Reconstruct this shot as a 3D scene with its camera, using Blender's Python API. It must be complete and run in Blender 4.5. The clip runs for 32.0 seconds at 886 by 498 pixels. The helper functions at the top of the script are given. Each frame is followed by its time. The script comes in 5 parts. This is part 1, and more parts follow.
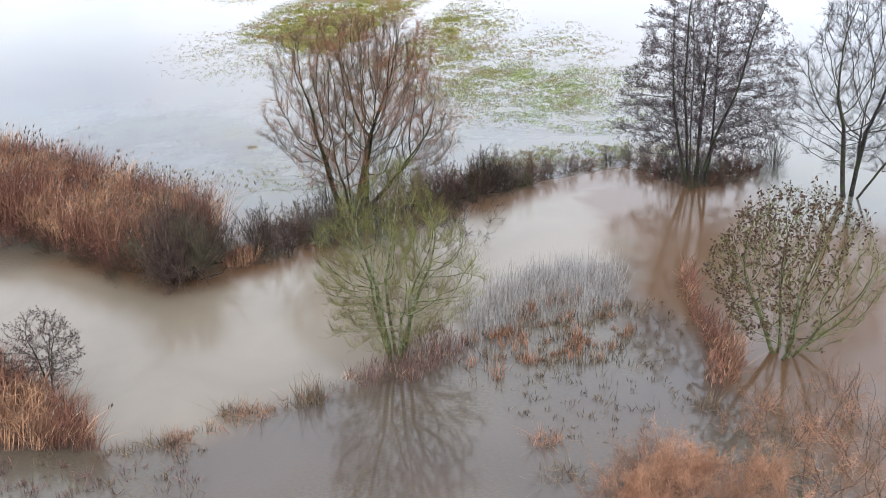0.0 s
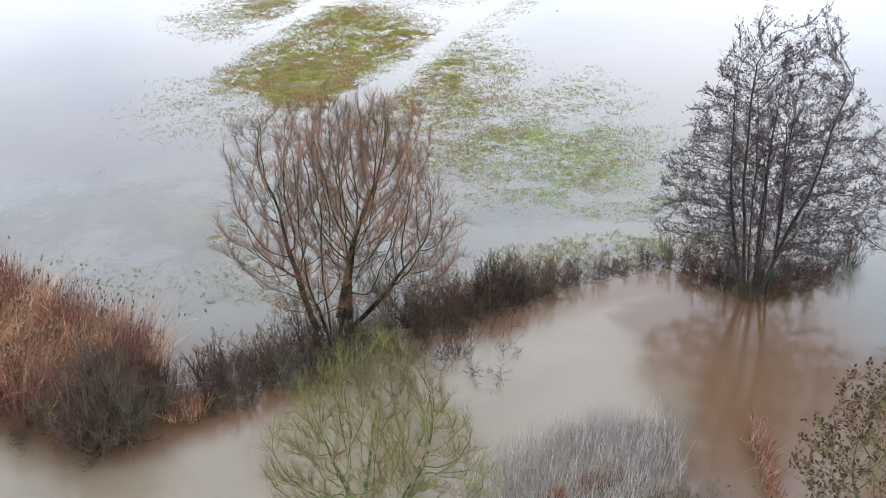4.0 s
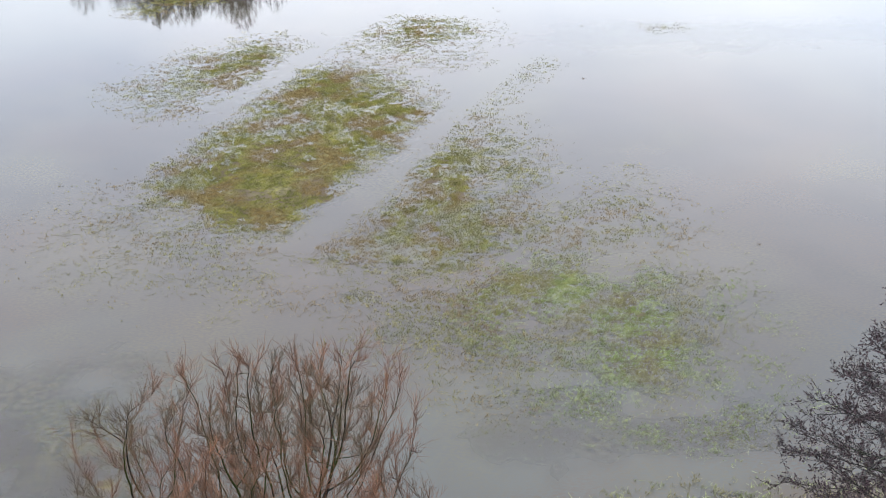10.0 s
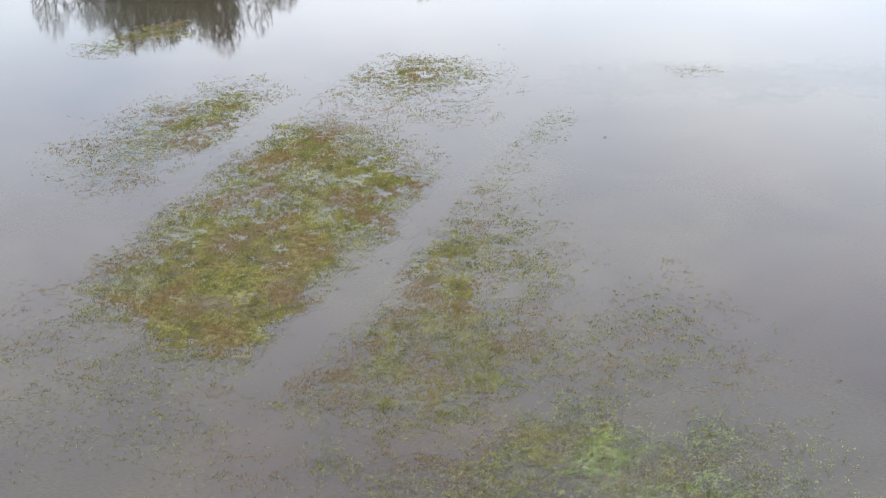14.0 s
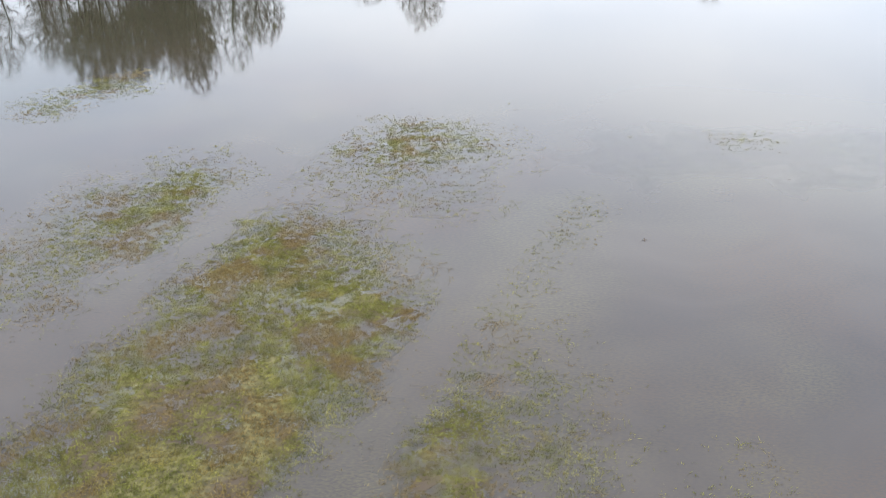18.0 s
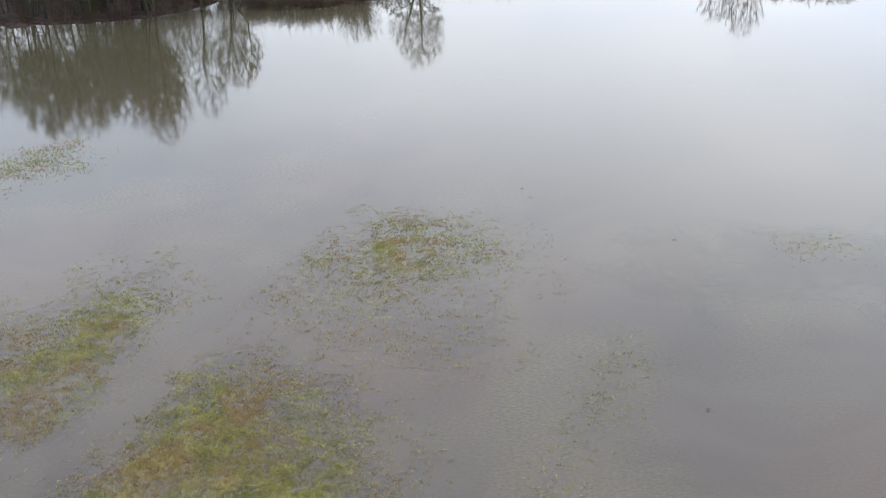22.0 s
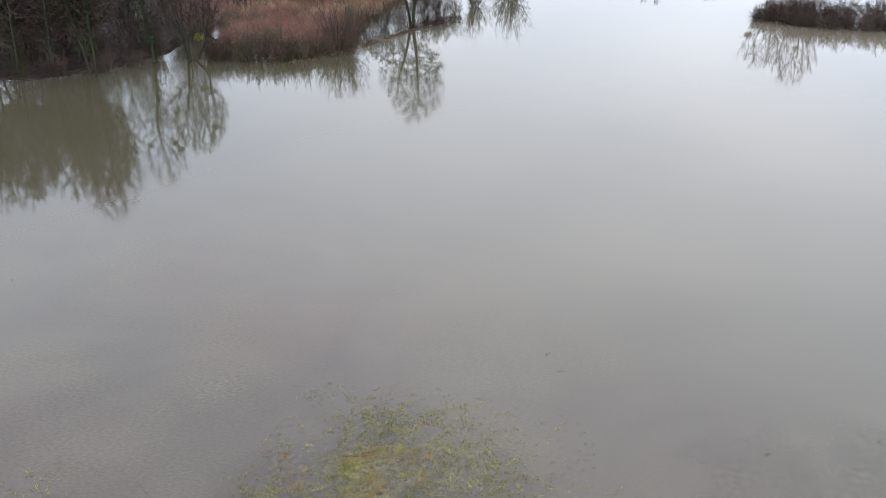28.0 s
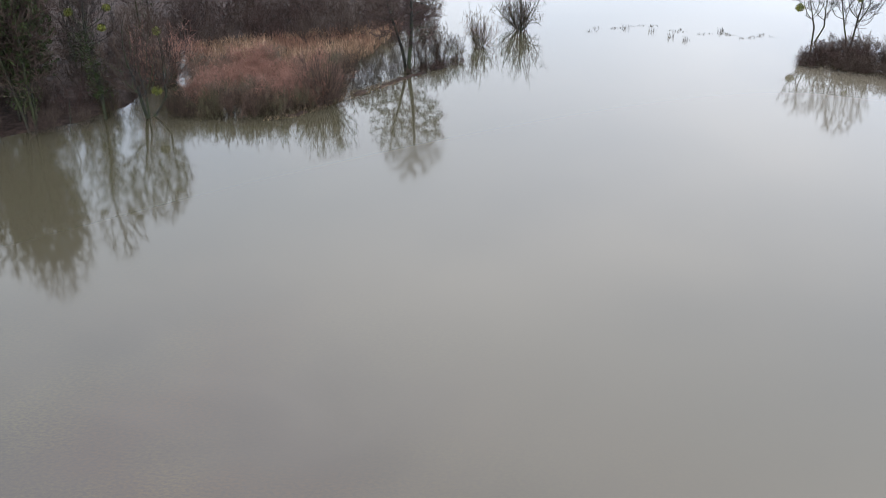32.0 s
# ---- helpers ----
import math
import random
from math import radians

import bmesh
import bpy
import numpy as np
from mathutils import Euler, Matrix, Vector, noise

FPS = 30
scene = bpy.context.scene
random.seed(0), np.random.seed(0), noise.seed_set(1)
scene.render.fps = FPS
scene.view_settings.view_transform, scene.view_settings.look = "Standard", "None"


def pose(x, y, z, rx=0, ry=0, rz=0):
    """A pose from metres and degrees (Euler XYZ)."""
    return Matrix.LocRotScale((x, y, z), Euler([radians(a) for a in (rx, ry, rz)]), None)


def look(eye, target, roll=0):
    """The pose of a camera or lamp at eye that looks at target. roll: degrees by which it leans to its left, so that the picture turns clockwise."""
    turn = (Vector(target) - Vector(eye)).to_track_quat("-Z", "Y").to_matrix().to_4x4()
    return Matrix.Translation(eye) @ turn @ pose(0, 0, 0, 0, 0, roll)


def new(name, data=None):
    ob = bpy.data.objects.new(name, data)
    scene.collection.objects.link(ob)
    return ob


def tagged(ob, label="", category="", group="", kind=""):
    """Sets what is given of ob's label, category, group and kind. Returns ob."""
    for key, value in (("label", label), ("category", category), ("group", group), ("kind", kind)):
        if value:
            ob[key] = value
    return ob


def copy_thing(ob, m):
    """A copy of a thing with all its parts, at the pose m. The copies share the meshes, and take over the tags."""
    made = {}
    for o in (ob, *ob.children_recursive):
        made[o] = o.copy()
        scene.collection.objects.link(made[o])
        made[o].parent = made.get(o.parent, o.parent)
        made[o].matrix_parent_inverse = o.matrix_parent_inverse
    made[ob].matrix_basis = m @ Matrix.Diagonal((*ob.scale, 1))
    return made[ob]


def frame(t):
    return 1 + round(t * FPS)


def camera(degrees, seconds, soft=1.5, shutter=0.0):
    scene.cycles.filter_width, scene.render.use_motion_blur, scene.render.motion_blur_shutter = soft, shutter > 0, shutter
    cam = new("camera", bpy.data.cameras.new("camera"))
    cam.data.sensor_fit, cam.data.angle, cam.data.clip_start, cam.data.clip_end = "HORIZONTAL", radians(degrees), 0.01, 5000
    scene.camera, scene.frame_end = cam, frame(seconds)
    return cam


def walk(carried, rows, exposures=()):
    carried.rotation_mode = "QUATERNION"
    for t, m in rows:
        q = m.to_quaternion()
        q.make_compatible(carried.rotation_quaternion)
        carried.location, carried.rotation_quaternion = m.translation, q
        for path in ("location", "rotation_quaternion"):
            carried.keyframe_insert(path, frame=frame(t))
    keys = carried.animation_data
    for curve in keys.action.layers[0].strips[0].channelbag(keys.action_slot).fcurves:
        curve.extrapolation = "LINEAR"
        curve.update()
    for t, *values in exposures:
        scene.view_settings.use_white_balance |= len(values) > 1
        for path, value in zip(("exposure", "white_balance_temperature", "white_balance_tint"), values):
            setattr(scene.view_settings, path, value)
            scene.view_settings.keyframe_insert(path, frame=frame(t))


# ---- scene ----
cam = camera(47.0, 32.0, soft=0.9)
# seconds, x, y, z, turn to the left, look down, lean to the right
ROWS = [
    (0.0, 0.000, 0.000, 20.000, 0.037, 27.442, 0.873),
    (1.0, 0.004, 2.438, 20.012, 0.050, 27.433, 0.868),
    (2.0, 0.035, 4.982, 20.043, 0.078, 27.420, 0.853),
    (3.0, 0.074, 7.625, 20.084, 0.119, 27.410, 0.829),
    (4.0, 0.103, 10.356, 20.120, 0.164, 27.405, 0.803),
    (5.0, 0.188, 13.169, 20.158, 0.210, 27.404, 0.777),
    (6.0, 0.262, 15.920, 20.186, 0.257, 27.414, 0.750),
    (7.0, 0.320, 18.611, 20.213, 0.294, 27.414, 0.729),
    (8.0, 0.347, 21.303, 20.243, 0.315, 27.404, 0.717),
    (9.0, 0.338, 23.942, 20.263, 0.324, 27.398, 0.712),
    (10.0, 0.316, 26.608, 20.283, 0.325, 27.407, 0.710),
    (11.0, 0.323, 29.127, 20.296, 0.324, 27.425, 0.712),
    (12.0, 0.344, 31.608, 20.308, 0.320, 27.446, 0.717),
    (13.0, 0.347, 34.134, 20.331, 0.319, 27.455, 0.722),
    (14.0, 0.341, 36.818, 20.368, 0.316, 27.448, 0.728),
    (15.0, 0.323, 39.618, 20.392, 0.306, 27.449, 0.734),
    (16.0, 0.279, 42.612, 20.412, 0.294, 27.451, 0.743),
    (17.0, 0.293, 45.799, 20.437, 0.281, 27.449, 0.750),
    (18.0, 0.308, 49.060, 20.452, 0.269, 27.456, 0.755),
    (19.0, 0.326, 52.290, 20.452, 0.257, 27.475, 0.763),
    (20.0, 0.321, 55.490, 20.453, 0.248, 27.488, 0.773),
    (21.0, 0.348, 58.589, 20.455, 0.259, 27.495, 0.771),
    (22.0, 0.411, 61.557, 20.457, 0.294, 27.502, 0.758),
    (23.0, 0.489, 64.304, 20.450, 0.326, 27.515, 0.742),
    (24.0, 0.558, 66.813, 20.432, 0.351, 27.534, 0.727),
    (25.0, 0.587, 69.150, 20.409, 0.365, 27.555, 0.715),
    (26.0, 0.593, 71.490, 20.382, 0.373, 27.584, 0.704),
    (27.0, 0.585, 73.970, 20.358, 0.378, 27.612, 0.695),
    (28.0, 0.586, 76.543, 20.336, 0.384, 27.637, 0.685),
    (29.0, 0.586, 79.179, 20.320, 0.389, 27.653, 0.674),
    (30.0, 0.578, 81.890, 20.314, 0.394, 27.657, 0.662),
    (31.0, 0.571, 84.664, 20.315, 0.396, 27.654, 0.655),
    (32.0, 0.597, 87.510, 20.320, 0.395, 27.647, 0.653),
]
walk(cam, [(t, pose(x, y, z, 0, 0, yaw) @ pose(0, 0, 0, 90 - down, 0, 0) @ pose(0, 0, 0, 0, 0, -lean))
           for t, x, y, z, yaw, down, lean in ROWS], exposures=[(0.0, 1.27), (5.0, 1.21), (9.0, 1.04), (12.0, 0.93), (24.0, 0.94), (32.0, 1.00)])

# ---- overcast daylight ----
world = bpy.data.worlds.new("overcast_sky")
scene.world = world
world.use_nodes = True
wn, wl = world.node_tree.nodes, world.node_tree.links
wn.clear()
sky = wn.new("ShaderNodeTexSky")
sky.sky_type, sky.sun_disc = "NISHITA", False
sky.sun_elevation, sky.sun_rotation = radians(32), radians(200)
geo = wn.new("ShaderNodeTexCoord")
stretch = wn.new("ShaderNodeMapping")
stretch.inputs["Scale"].default_value = (1.0, 1.0, 2.6)
clouds = wn.new("ShaderNodeTexNoise")
clouds.inputs["Scale"].default_value, clouds.inputs["Detail"].default_value = 2.2, 4
ramp = wn.new("ShaderNodeValToRGB")
ramp.color_ramp.elements[0].position, ramp.color_ramp.elements[0].color = 0.32, (6.3, 7.3, 9.0, 1)
ramp.color_ramp.elements[1].position, ramp.color_ramp.elements[1].color = 0.68, (9.55, 10.0, 10.95, 1)
veil = wn.new("ShaderNodeMix")
veil.data_type = "RGBA"
veil.inputs["Factor"].default_value = 0.93
back = wn.new("ShaderNodeBackground")
back.inputs["Strength"].default_value = 0.190
# the cloud cover is thinnest, and lightest, a third of the way up
updown = wn.new("ShaderNodeSeparateXYZ")
low = wn.new("ShaderNodeValToRGB")
low.color_ramp.interpolation = "B_SPLINE"
for place, value in ((0.0, 0.78), (0.2, 0.82), (0.34, 1.35), (0.46, 2.15), (0.58, 1.22), (0.72, 0.80), (1.0, 0.80)):
    stop = low.color_ramp.elements.new(place)
    stop.color = (value, value, value, 1)
low.color_ramp.elements.remove(low.color_ramp.elements[0])
low.color_ramp.elements.remove(low.color_ramp.elements[-1])
bright = wn.new("ShaderNodeVectorMath")
bright.operation = "SCALE"
out = wn.new("ShaderNodeOutputWorld")
wl.new(geo.outputs["Generated"], stretch.inputs["Vector"])
wl.new(stretch.outputs["Vector"], clouds.inputs["Vector"])
wl.new(clouds.outputs["Fac"], ramp.inputs["Fac"])
wl.new(sky.outputs["Color"], veil.inputs[6])
wl.new(ramp.outputs["Color"], veil.inputs[7])
wl.new(geo.outputs["Generated"], updown.inputs["Vector"])
wl.new(updown.outputs["Z"], low.inputs["Fac"])
wl.new(veil.outputs[2], bright.inputs[0])
wl.new(low.outputs["Color"], bright.inputs["Scale"])
# and a little thinner in the east
east = wn.new("ShaderNodeMath")
east.operation, east.inputs[1].default_value, east.inputs[2].default_value = "MULTIPLY_ADD", 0.16, 1.0
thinner = wn.new("ShaderNodeVectorMath")
thinner.operation = "SCALE"
wl.new(updown.outputs["X"], east.inputs[0])
wl.new(bright.outputs["Vector"], thinner.inputs[0])
wl.new(east.outputs[0], thinner.inputs["Scale"])
wl.new(thinner.outputs["Vector"], back.inputs["Color"])
wl.new(back.outputs["Background"], out.inputs["Surface"])
sun_data = bpy.data.lights.new("sun", "SUN")
sun_data.energy, sun_data.angle, sun_data.color = 0.6, radians(25), (1.0, 0.97, 0.93)
sun = new("sun", sun_data)
sun.matrix_world = look((-40, -60, 70), (0, 60, 0))


# ---- materials ----
def material(name):
    m = bpy.data.materials.new(name)
    m.use_nodes = True
    n = m.node_tree.nodes
    return m, n, m.node_tree.links, n["Principled BSDF"]


def surface(name, dark, light, scale=6.0, rough=0.85, bump=0.3, spread=0.25, third=None, third_scale=0.6, cover=0.5, island=False):
    """Two tones by a fine noise, a third tone in larger patches, and a chance shift of brightness by piece."""
    m, n, l, b = material(name)
    pos = n.new("ShaderNodeNewGeometry")
    fine = n.new("ShaderNodeTexNoise")
    fine.inputs["Scale"].default_value, fine.inputs["Detail"].default_value = scale, 5
    l.new(pos.outputs["Position"], fine.inputs["Vector"])
    mix = n.new("ShaderNodeValToRGB")
    mix.color_ramp.elements[0].position, mix.color_ramp.elements[0].color = 0.35, (*dark, 1)
    mix.color_ramp.elements[1].position, mix.color_ramp.elements[1].color = 0.65, (*light, 1)
    l.new(fine.outputs["Fac"], mix.inputs["Fac"])
    col = mix.outputs["Color"]
    if third:
        patch = n.new("ShaderNodeTexNoise")
        patch.inputs["Scale"].default_value, patch.inputs["Detail"].default_value = third_scale, 4
        l.new(pos.outputs["Position"], patch.inputs["Vector"])
        edge = n.new("ShaderNodeMapRange")
        edge.inputs["From Min"].default_value, edge.inputs["From Max"].default_value = 0.62 - cover * 0.3, 0.72 - cover * 0.3
        l.new(patch.outputs["Fac"], edge.inputs["Value"])
        over = n.new("ShaderNodeMix")
        over.data_type = "RGBA"
        l.new(edge.outputs["Result"], over.inputs["Factor"])
        l.new(col, over.inputs[6])
        over.inputs[7].default_value = (*third, 1)
        col = over.outputs[2]
    chance = pos.outputs["Random Per Island"]
    if not island:
        chance = n.new("ShaderNodeObjectInfo").outputs["Random"]
    shift = n.new("ShaderNodeMapRange")
    shift.inputs["To Min"].default_value, shift.inputs["To Max"].default_value = 1 - spread, 1 + spread
    l.new(chance, shift.inputs["Value"])
    hsv = n.new("ShaderNodeHueSaturation")
    l.new(shift.outputs["Result"], hsv.inputs["Value"])
    l.new(col, hsv.inputs["Color"])
    l.new(hsv.outputs["Color"], b.inputs["Base Color"])
    b.inputs["Roughness"].default_value = rough
    b.inputs["Specular IOR Level"].default_value = 0.12
    if bump:
        bp = n.new("ShaderNodeBump")
        bp.inputs["Strength"].default_value, bp.inputs["Distance"].default_value = bump, 0.03
        l.new(fine.outputs["Fac"], bp.inputs["Height"])
        l.new(bp.outputs["Normal"], b.inputs["Normal"])
    return m


def water_material(name, turbid):
    """Silty flood water: part of the light passes, part is scattered by the silt, and the top mirrors the sky."""
    m, n, l, b = material(name)
    n.remove(b)
    pos = n.new("ShaderNodeNewGeometry")
    sep = n.new("ShaderNodeSeparateXYZ")
    l.new(pos.outputs["Position"], sep.inputs["Vector"])
    swirl = n.new("ShaderNodeTexNoise")
    swirl.inputs["Scale"].default_value, swirl.inputs["Detail"].default_value, swirl.inputs["Distortion"].default_value = 0.16, 5, 1.2
    l.new(pos.outputs["Position"], swirl.inputs["Vector"])
    # the muddy river runs this side of the line y = 43 + 0.38 x, the clearer flood lies past it
    lean = n.new("ShaderNodeMath")
    lean.operation, lean.inputs[1].default_value = "MULTIPLY", -0.38
    l.new(sep.outputs["X"], lean.inputs[0])
    along = n.new("ShaderNodeMath")
    along.operation = "ADD"
    l.new(sep.outputs["Y"], along.inputs[0])
    l.new(lean.outputs[0], along.inputs[1])
    wander = n.new("ShaderNodeMath")
    wander.operation, wander.inputs[1].default_value = "MULTIPLY_ADD", 6.0
    l.new(swirl.outputs["Fac"], wander.inputs[0])
    l.new(along.outputs[0], wander.inputs[2])
    river = n.new("ShaderNodeMapRange")
    river.interpolation_type = "SMOOTHSTEP"
    river.inputs["From Min"].default_value, river.inputs["From Max"].default_value = 45.0, 50.0
    l.new(wander.outputs[0], river.inputs["Value"])
    # the quiet margin before the mossy tree is as clear as the meadow's water
    quiet = n.new("ShaderNodeAttribute")
    quiet.attribute_name = "quiet"
    calm = n.new("ShaderNodeMath")
    calm.operation = "MAXIMUM"
    l.new(river.outputs["Result"], calm.inputs[0])
    # so is the water behind the alder
    far_east = n.new("ShaderNodeMapRange")
    far_east.interpolation_type = "SMOOTHSTEP"
    far_east.inputs["From Min"].default_value, far_east.inputs["From Max"].default_value = 13.5, 16.5
    l.new(sep.outputs["X"], far_east.inputs["Value"])
    behind = n.new("ShaderNodeMapRange")
    behind.interpolation_type = "SMOOTHSTEP"
    behind.inputs["From Min"].default_value, behind.inputs["From Max"].default_value = 38.0, 42.0
    l.new(sep.outputs["Y"], behind.inputs["Value"])
    slack = n.new("ShaderNodeMath")
    slack.operation = "MULTIPLY"
    l.new(far_east.outputs["Result"], slack.inputs[0])
    l.new(behind.outputs["Result"], slack.inputs[1])
    still = n.new("ShaderNodeMath")
    still.operation = "MAXIMUM"
    l.new(slack.outputs[0], still.inputs[0])
    l.new(quiet.outputs["Fac"], still.inputs[1])
    l.new(still.outputs[0], calm.inputs[1])
    mud = n.new("ShaderNodeValToRGB")
    mud.color_ramp.elements[0].position, mud.color_ramp.elements[0].color = 0.3, (0.092, 0.072, 0.050, 1)
    mud.color_ramp.elements[1].position, mud.color_ramp.elements[1].color = 0.7, (0.120, 0.097, 0.070, 1)
    l.new(swirl.outputs["Fac"], mud.inputs["Fac"])
    # a browner plume of mud on the river's east side
    drift = n.new("ShaderNodeMath")
    drift.operation, drift.inputs[1].default_value = "MULTIPLY_ADD", 7.0
    l.new(swirl.outputs["Fac"], drift.inputs[0])
    l.new(sep.outputs["X"], drift.inputs[2])
    plume = n.new("ShaderNodeMapRange")
    plume.interpolation_type = "SMOOTHSTEP"
    plume.inputs["From Min"].default_value, plume.inputs["From Max"].default_value = 9.6, 11.4
    l.new(drift.outputs[0], plume.inputs["Value"])
    brown = n.new("ShaderNodeMix")
    brown.data_type = "RGBA"
    away = n.new("ShaderNodeMapRange")
    away.interpolation_type = "SMOOTHSTEP"
    away.inputs["From Min"].default_value, away.inputs["From Max"].default_value = 38.0, 22.0
    l.new(drift.outputs[0], away.inputs["Value"])
    share = n.new("ShaderNodeMath")
    share.operation = "MULTIPLY"
    l.new(plume.outputs["Result"], share.inputs[0])
    l.new(away.outputs["Result"], share.inputs[1])
    # the same brown mud hangs in the shallows along the bank
    shallows = n.new("ShaderNodeAttribute")
    shallows.attribute_name = "depth"
    stirred = n.new("ShaderNodeMapRange")
    stirred.interpolation_type = "SMOOTHSTEP"
    stirred.inputs["From Min"].default_value, stirred.inputs["From Max"].default_value = 1.40, 0.55
    l.new(shallows.outputs["Fac"], stirred.inputs["Value"])
    most = n.new("ShaderNodeMath")
    most.operation = "MAXIMUM"
    l.new(share.outputs[0], most.inputs[0])
    l.new(stirred.outputs["Result"], most.inputs[1])
    l.new(most.outputs[0], brown.inputs["Factor"])
    l.new(mud.outputs["Color"], brown.inputs[6])
    brown.inputs[7].default_value = (0.068, 0.038, 0.020, 1)
    silt = n.new("ShaderNodeValToRGB")
    silt.color_ramp.elements[0].position, silt.color_ramp.elements[0].color = 0.3, (0.036, 0.028, 0.023, 1)
    silt.color_ramp.elements[1].position, silt.color_ramp.elements[1].color = 0.7, (0.049, 0.039, 0.032, 1)
    l.new(swirl.outputs["Fac"], silt.inputs["Fac"])
    # drowned grass and weed hang in it just below the top, in loose mats
    kinds = n.new("ShaderNodeTexNoise")
    kinds.inputs["Scale"].default_value, kinds.inputs["Detail"].default_value = 0.09, 3
    l.new(pos.outputs["Position"], kinds.inputs["Vector"])
    weed = n.new("ShaderNodeValToRGB")
    weed.color_ramp.elements[0].position, weed.color_ramp.elements[0].color = 0.42, (0.070, 0.043, 0.024, 1)
    weed.color_ramp.elements[1].position, weed.color_ramp.elements[1].color = 0.58, (0.086, 0.072, 0.034, 1)
    l.new(kinds.outputs["Fac"], weed.inputs["Fac"])
    strands = n.new("ShaderNodeTexNoise")
    strands.inputs["Scale"].default_value, strands.inputs["Detail"].default_value, strands.inputs["Roughness"].default_value = 8.5, 6, 0.6
    flow = n.new("ShaderNodeMapping")
    flow.inputs["Scale"].default_value = (0.75, 1.3, 1.0)
    flow.inputs["Rotation"].default_value = (0, 0, 0.3)
    l.new(pos.outputs["Position"], flow.inputs["Vector"])
    l.new(flow.outputs["Vector"], strands.inputs["Vector"])
    tangle = n.new("ShaderNodeMapRange")
    tangle.inputs["From Min"].default_value, tangle.inputs["From Max"].default_value = 0.38, 0.66
    l.new(strands.outputs["Fac"], tangle.inputs["Value"])
    mats = n.new("ShaderNodeTexNoise")
    mats.inputs["Scale"].default_value, mats.inputs["Detail"].default_value = 0.17, 4
    l.new(pos.outputs["Position"], mats.inputs["Vector"])
    matted = n.new("ShaderNodeMapRange")
    matted.inputs["From Min"].default_value, matted.inputs["From Max"].default_value = 0.38, 0.62
    matted.inputs["To Min"].default_value, matted.inputs["To Max"].default_value = 0.20, 0.70
    l.new(mats.outputs["Fac"], matted.inputs["Value"])
    weeds = n.new("ShaderNodeMath")
    weeds.operation = "MULTIPLY"
    l.new(tangle.outputs["Result"], weeds.inputs[0])
    l.new(matted.outputs["Result"], weeds.inputs[1])
    weedy = n.new("ShaderNodeMix")
    weedy.data_type = "RGBA"
    l.new(weeds.outputs[0], weedy.inputs["Factor"])
    # the flood is paler towards the river bank, with a ragged edge
    beside = n.new("ShaderNodeMapRange")
    beside.interpolation_type = "SMOOTHSTEP"
    beside.inputs["From Min"].default_value, beside.inputs["From Max"].default_value = 69.0, 57.0
    ragged = n.new("ShaderNodeMath")
    ragged.operation, ragged.inputs[1].default_value = "MULTIPLY_ADD", 14.0
    l.new(swirl.outputs["Fac"], ragged.inputs[0])
    l.new(sep.outputs["Y"], ragged.inputs[2])
    l.new(ragged.outputs[0], beside.inputs["Value"])
    pale = n.new("ShaderNodeMix")
    pale.data_type = "RGBA"
    over = n.new("ShaderNodeMath")
    over.operation = "MULTIPLY"
    l.new(beside.outputs["Result"], over.inputs[0])
    l.new(behind.outputs["Result"], over.inputs[1])
    l.new(over.outputs[0], pale.inputs["Factor"])
    l.new(silt.outputs["Color"], pale.inputs[6])
    pale.inputs[7].default_value = (0.066, 0.065, 0.057, 1)
    l.new(pale.outputs[2], weedy.inputs[6])
    l.new(weed.outputs["Color"], weedy.inputs[7])
    tone = n.new("ShaderNodeMix")
    tone.data_type = "RGBA"
    l.new(calm.outputs[0], tone.inputs["Factor"])
    l.new(brown.outputs[2], tone.inputs[6])
    l.new(weedy.outputs[2], tone.inputs[7])
    # deeper, milkier water past the meadow
    lake = n.new("ShaderNodeMapRange")
    lake.interpolation_type = "SMOOTHSTEP"
    lake.inputs["From Min"].default_value, lake.inputs["From Max"].default_value = 96.5, 127.0
    off = n.new("ShaderNodeMath")
    off.operation, off.inputs[1].default_value = "MULTIPLY_ADD", 1.0
    l.new(sep.outputs["X"], off.inputs[0])
    l.new(sep.outputs["Y"], off.inputs[2])
    l.new(off.outputs[0], lake.inputs["Value"])
    milk = n.new("ShaderNodeMix")
    milk.data_type = "RGBA"
    l.new(lake.outputs["Result"], milk.inputs["Factor"])
    l.new(tone.outputs[2], milk.inputs[6])
    milk.inputs[7].default_value = (0.077, 0.065, 0.047, 1)
    # the still bay before the wood is coloured darker, deepening the wood's reflection
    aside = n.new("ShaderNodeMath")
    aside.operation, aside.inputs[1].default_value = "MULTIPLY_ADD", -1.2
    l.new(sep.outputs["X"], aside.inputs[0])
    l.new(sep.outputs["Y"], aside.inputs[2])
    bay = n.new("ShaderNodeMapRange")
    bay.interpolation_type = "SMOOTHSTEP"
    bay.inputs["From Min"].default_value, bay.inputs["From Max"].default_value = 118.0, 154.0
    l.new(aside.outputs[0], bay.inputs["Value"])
    bay_shade = n.new("ShaderNodeMix")
    bay_shade.data_type = "RGBA"
    l.new(bay.outputs["Result"], bay_shade.inputs["Factor"])
    l.new(milk.outputs[2], bay_shade.inputs[6])
    bay_shade.inputs[7].default_value = (0.039, 0.034, 0.021, 1)
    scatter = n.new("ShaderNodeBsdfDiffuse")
    l.new(bay_shade.outputs[2], scatter.inputs["Color"])
    clear = n.new("ShaderNodeBsdfTransparent")
    # the deeper the water, the less of the ground shows through its silt
    depth = n.new("ShaderNodeAttribute")
    depth.attribute_name = "depth"
    fade = n.new("ShaderNodeMath")
    fade.operation, fade.inputs[1].default_value = "MULTIPLY", -turbid
